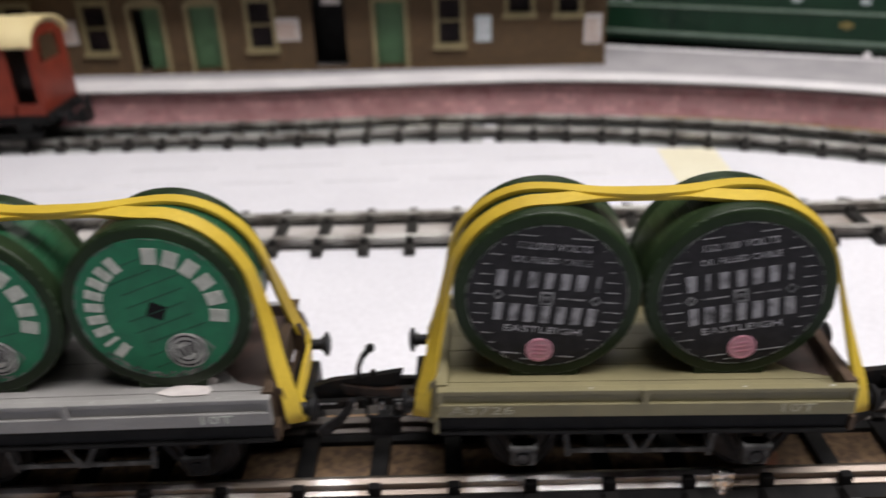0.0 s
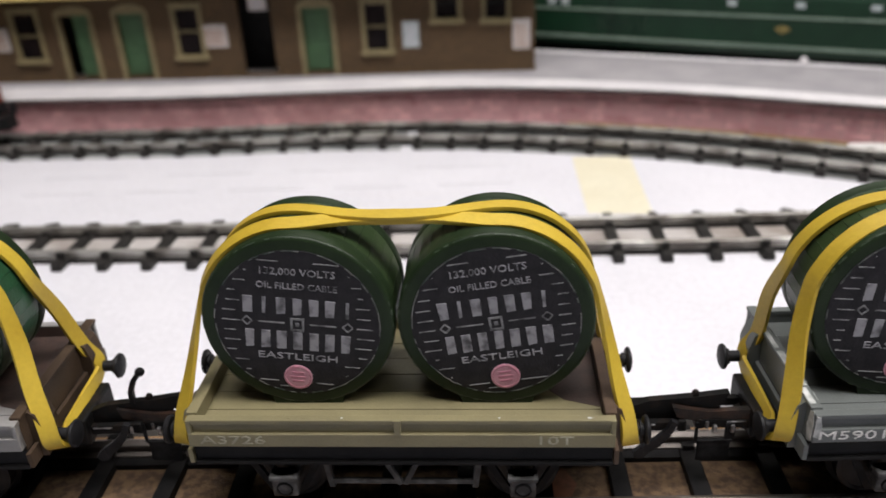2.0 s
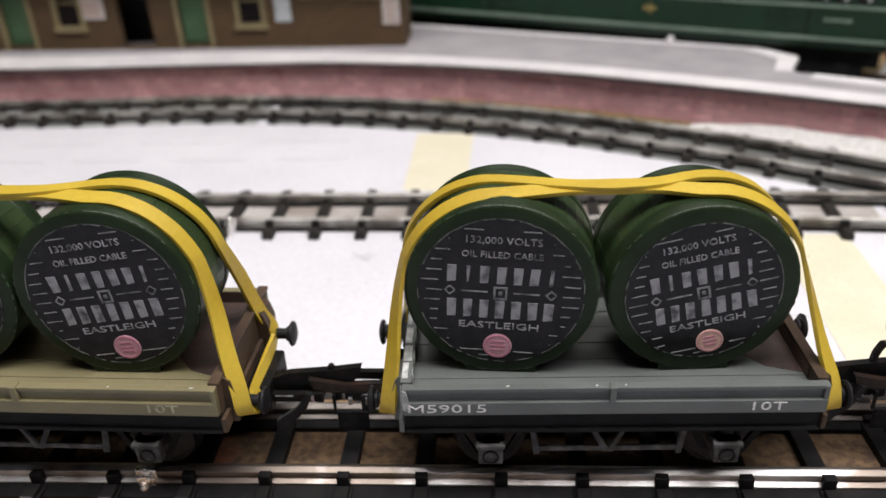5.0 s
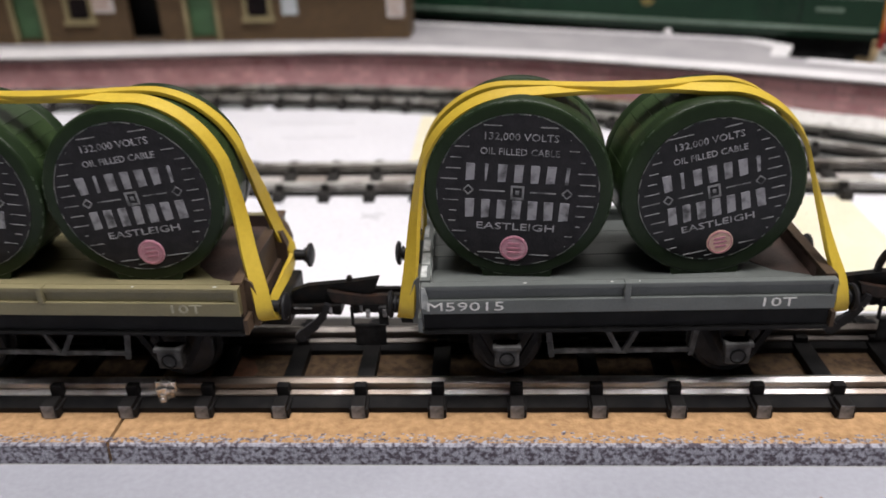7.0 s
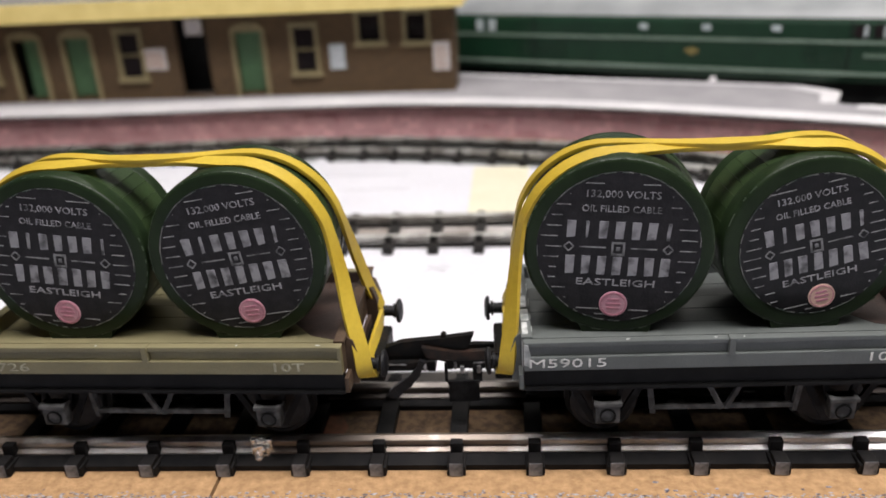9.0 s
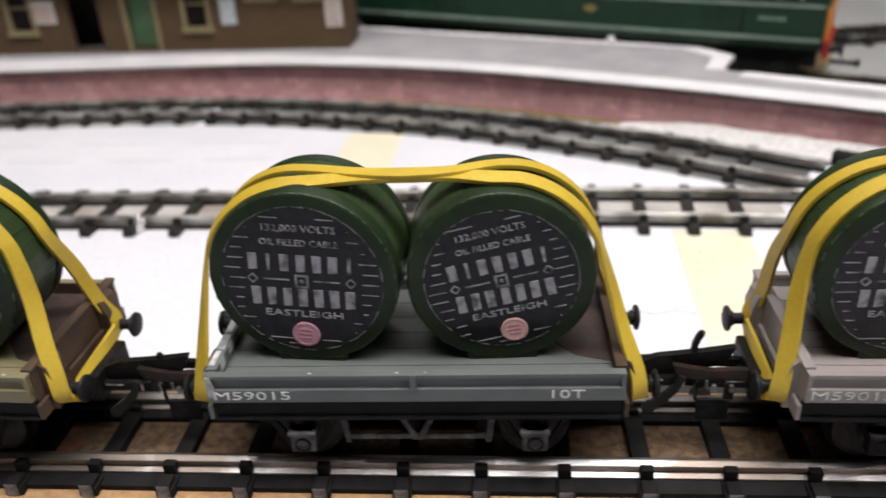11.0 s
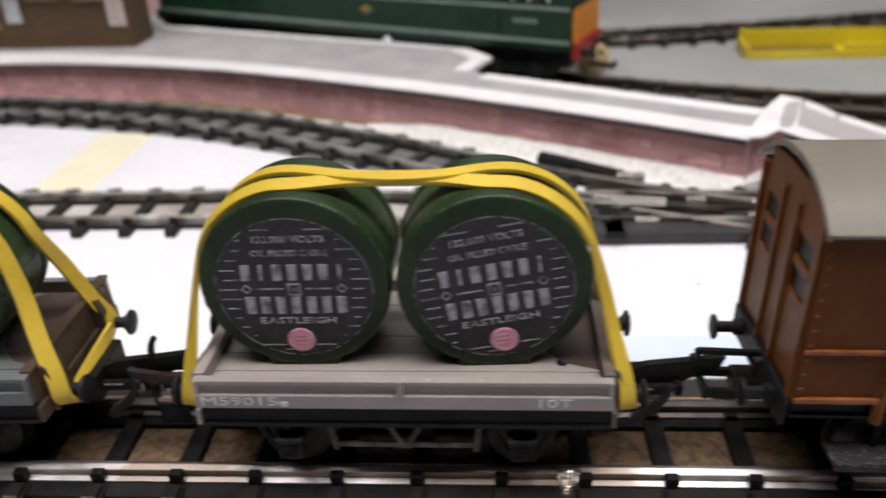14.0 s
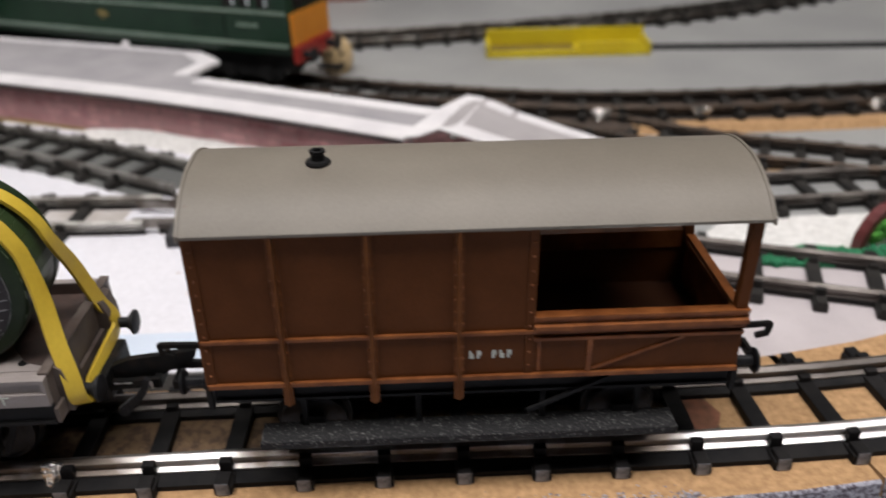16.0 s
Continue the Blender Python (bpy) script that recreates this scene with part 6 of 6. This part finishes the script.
def red_van():
    v = thing("red_goods_van", -22.6, 23.3, 0.0, "red-brown goods guard van with cream curved roof", "guard van", -1.0)
    for s in (-1, 1):
        def yy(a, b):
            return (min(s * a, s * b), max(s * a, s * b))
        part("side", boxes((-4.2, -1.6, *yy(1.4, 1.5), 1.75, 4.75), (-1.6, 1.2, *yy(1.4, 1.5), 1.75, 4.75), (1.2, 1.45, *yy(1.4, 1.5), 1.75, 4.75), (2.35, 2.6, *yy(1.38, 1.52), 1.75, 4.75), (1.2, 2.6, *yy(1.38, 1.5), 1.75, 2.2)), VAN_RED, v)
        part("solebar", boxes((-4.2, 2.5, *yy(1.2, 1.42), 1.3, 1.74), bevel=0.02), BLACK, v)
        for ax in (-2.9, 1.4):
            bm = bmesh.new()
            lathe(bm, [(0.15, -0.1), (0.6, -0.1), (0.6, 0.1), (0.15, 0.1)], "y", (ax, s * 0.88, 1.0), 20)
            part("wheel", bm, WHEEL, v, smooth=True)
            part("axlebox", boxes((ax - 0.3, ax + 0.3, *yy(1.2, 1.45), 0.8, 1.35), bevel=0.04), BLACK, v)
        part("step_board", boxes((-3.6, 2.2, *yy(1.4, 1.75), 0.78, 0.9), bevel=0.02), BLACK, v)
    part("floor", boxes((-4.2, 2.5, -1.39, 1.39, 1.6, 1.8)), BLACK, v)
    part("cabin_end", boxes((1.1, 1.2, -1.39, 1.39, 1.8, 5.0)), PANE, v)
    end = bmesh.new()
    arc = [(1.38 * math.cos(radians(180 * i / 16)), 4.55 + 0.72 * math.sin(radians(180 * i / 16))) for i in range(17)]
    box(end, 2.48, 2.62, -1.38, 1.38, 1.75, 3.75)
    box(end, 2.48, 2.62, -1.38, -0.95, 3.75, 4.6)
    box(end, 2.48, 2.62, 0.95, 1.38, 3.75, 4.6)
    prism(end, [(1.38, 4.5)] + arc[1:-1] + [(-1.38, 4.5), (-0.95, 4.5), (-0.6, 4.85), (0.6, 4.85), (0.95, 4.5)], "x", 2.481, 2.619)
    part("end_wall", end, VAN_RED, v)
    part("end_beam", boxes((2.62, 2.75, -1.45, 1.45, 1.35, 1.85), bevel=0.03), BLACK, v)
    bm = bmesh.new()
    roof = [(1.72 * math.cos(radians(180 * i / 18)), 4.66 + 0.9 * math.sin(radians(180 * i / 18))) for i in range(19)]
    prism(bm, roof + [(y * 0.95, z - 0.1) for y, z in roof[::-1]], "x", -4.5, 2.75)
    part("roof", bm, VAN_ROOF, v, "cream curved roof", smooth=True)
    for y in (-0.95, 0.95):
        bm = bmesh.new()
        lathe(bm, [(0.13, 2.74), (0.1, 3.2), (0.28, 3.22), (0.28, 3.3)], "x", (0, y, 1.6), 14)
        part("buffer", bm, BUFFER, v)
    part("coupling", boxes((2.7, 3.6, -0.3, 0.3, 1.0, 1.25), (3.3, 3.7, -0.4, 0.4, 1.0, 1.6), bevel=0.03), BLACK, v)
    bm = bmesh.new()
    for y in (-0.7, 0, 0.7):
        box(bm, 1.0, 1.1, y - 0.2, y + 0.2, 3.4, 4.6)
    part("pane", bm, LIT_GLASS, v)


red_van()

# ---- odds and ends at the rear and right of the board ----


def yellow_trough():
    t = thing("yellow_trough", 37.0, 29.2, 0.0, "open yellow plastic trough lying on grey board", "trough", -3.0)
    part("base", boxes((-4.0, 4.0, -0.9, 0.9, 0.0, 0.14), bevel=0.03), YELLOW, t)
    part("near_side", boxes((-4.0, 4.0, -0.95, -0.8, 0.0, 0.34), bevel=0.03), YELLOW, t)
    # Brownish slab puts the shade inside the trough into colour.
    part("floor_shade", boxes((-3.8, 0.4, -0.79, 0.79, 0.145, 0.2), bevel=0.03), TROUGH_SHADE, t, "darker hollow of the trough")
    part("insert", boxes((0.5, 3.8, -0.78, -0.5, 0.145, 0.62), bevel=0.03), YELLOW, t)
    part("far_side", boxes((-4.0, 4.0, 0.8, 0.95, 0.0, 0.98), bevel=0.03), YELLOW, t)
    part("end_cap", boxes((-4.05, -3.85, -0.95, 0.95, 0.0, 0.6), bevel=0.03), YELLOW, t)
    part("end_cap", boxes((3.85, 4.05, -0.95, 0.95, 0.0, 0.6), bevel=0.03), YELLOW, t)


yellow_trough()


def buff_pot():
    p = thing("buff_pot", 25.65, 27.3, 0.0, "rounded buff plastic pot beside the locomotive nose", "pot")
    bm = bmesh.new()
    lathe(bm, [(0.5, 0.0), (0.68, 0.2), (0.78, 0.7), (0.72, 1.2), (0.5, 1.5), (0.18, 1.64)], "z", (0, 0, 0), 24)
    body = part("body", bm, BUFF, p, smooth=True)
    for x in (-0.32, 0.32):
        bm = bmesh.new()
        lathe(bm, [(0.11, -0.72), (0.11, -0.6)], "y", (x * 0.8, 0, 1.05), 14)
        part("hole", bm, PANE, body, "dark round hole")


buff_pot()
bm = bmesh.new()
sweep(bm, smooth_line([(40.5, 29.2, 0), (46, 28.6, 0), (53, 27.9, 0), (62, 27.6, 0), (75, 28, 0)], 1.0), [(-0.22, 0.003), (0.22, 0.003), (0.16, 0.2), (-0.16, 0.2)])
solid("grey_cable", bm, UNDER, "dark grey cable lying across the grey board", "cable")


def green_patch():
    g = thing("green_scatter_mat", 42.2, 7.95, 0.0, "uneven green scatter mat on pale textured paper", "mat")
    bm = bmesh.new()
    r = random.Random(5)
    pts = [(-4.3, -0.3), (-2.5, -0.7), (0, -0.9), (4, -1.7), (7, -2.4), (8.5, -1.4), (4, -0.2), (1.0, 0.35), (-0.6, 0.1), (-2.2, 0.45), (-3.6, 0.2)]
    prism(bm, [(x + r.uniform(-0.1, 0.1), y + r.uniform(-0.1, 0.1)) for x, y in pts], "z", 0.05, 0.16)
    part("mat", bm, GRASS, g)
    bm = bmesh.new()
    for k in range(260):
        x = r.uniform(-4, 7)
        y = r.uniform(-0.45, 0.2) - max(x, 0) * 0.25
        bmesh.ops.create_icosphere(bm, subdivisions=1, radius=r.uniform(0.05, 0.16), matrix=Matrix.Translation((x, y, 0.15)))
    ob = part("scatter", bm, GRASS, g)
    ob["kind"] = "stuff"


green_patch()
sheet("ballast_sheet", [(36.8, 8.9), (44.5, 7.4), (52, 6.0), (54, 10.4), (45, 10.3), (38.4, 10.4)], 0.004, 0.045, BALLAST, "pale textured paper sheet between converging tracks", "paper")


def ring_ornament():
    t = thing("toy_arch", 42.15, 8.5, 0.04, "maroon arch filled with bright green foam", "ornament", 20)
    bm = bmesh.new()
    pts = [(1.0 * math.cos(radians(a)), 1.25 * math.sin(radians(a))) for a in range(0, 181, 15)]
    for p0, p1 in zip(pts, pts[1:]):
        prism(bm, [p0, p1, (p1[0] * 0.8, p1[1] * 0.82), (p0[0] * 0.8, p0[1] * 0.82)], "y", -0.16, 0.16)
    part("arch", bm, MAROON, t)
    bm = bmesh.new()
    r = random.Random(9)
    for k in range(46):
        bmesh.ops.create_icosphere(bm, subdivisions=1, radius=r.uniform(0.1, 0.2), matrix=Matrix.Translation((r.uniform(-0.55, 0.6), r.uniform(-0.15, 0.2), r.uniform(0.1, 0.75))))
    part("foam", bm, GREEN_BRIGHT, t)


ring_ornament()


def back_box(name, x0, x1, y0, y1, z1, material, label, category, band=None):
    t = thing(name, (x0 + x1) / 2, (y0 + y1) / 2, 0, label, category)
    w, d = (x1 - x0) / 2, (y1 - y0) / 2
    part("body", boxes((-w, w, -d, d, 0, z1), bevel=0.08), material, t)
    if band:
        part("trim", boxes((-w - 0.1, w + 0.1, -d - 0.12, -d, z1 - 0.9, z1 - 0.1), bevel=0.04), band, t)
    for k in range(max(1, int((2 * w - 1) / 2.4))):
        part("opening", boxes((-w + 0.8 + k * 2.4, -w + 2.0 + k * 2.4, -d - 0.05, -d, z1 * 0.35, z1 * 0.6)), PANE, t)


back_box("rear_building", -6.0, 3.6, 43, 49, 9.0, PINKISH, "blurred pink brick model building at the rear", "building", PLAT_WHITE)
back_box("rear_shed", 4.0, 16.0, 43, 49, 8.4, BLACK, "dark model shed at the rear of the board", "shed")
back_box("wooden_box", 16.4, 21.2, 43, 48, 8.6, WOOD, "orange-brown box at the rear of the board", "box")
back_box("red_box", 21.5, 26.4, 43, 48, 8.6, RUST_BOX, "red-brown box at the rear of the board", "box")
back_box("rear_shed", 26.8, 31.0, 43.5, 48, 8.2, BLACK, "dark model shed at the rear of the board", "shed")
back_box("pale_box", 31.6, 40.0, 52, 58, 5.0, PLAT_GREY, "pale grey box at the rear of the board", "box")
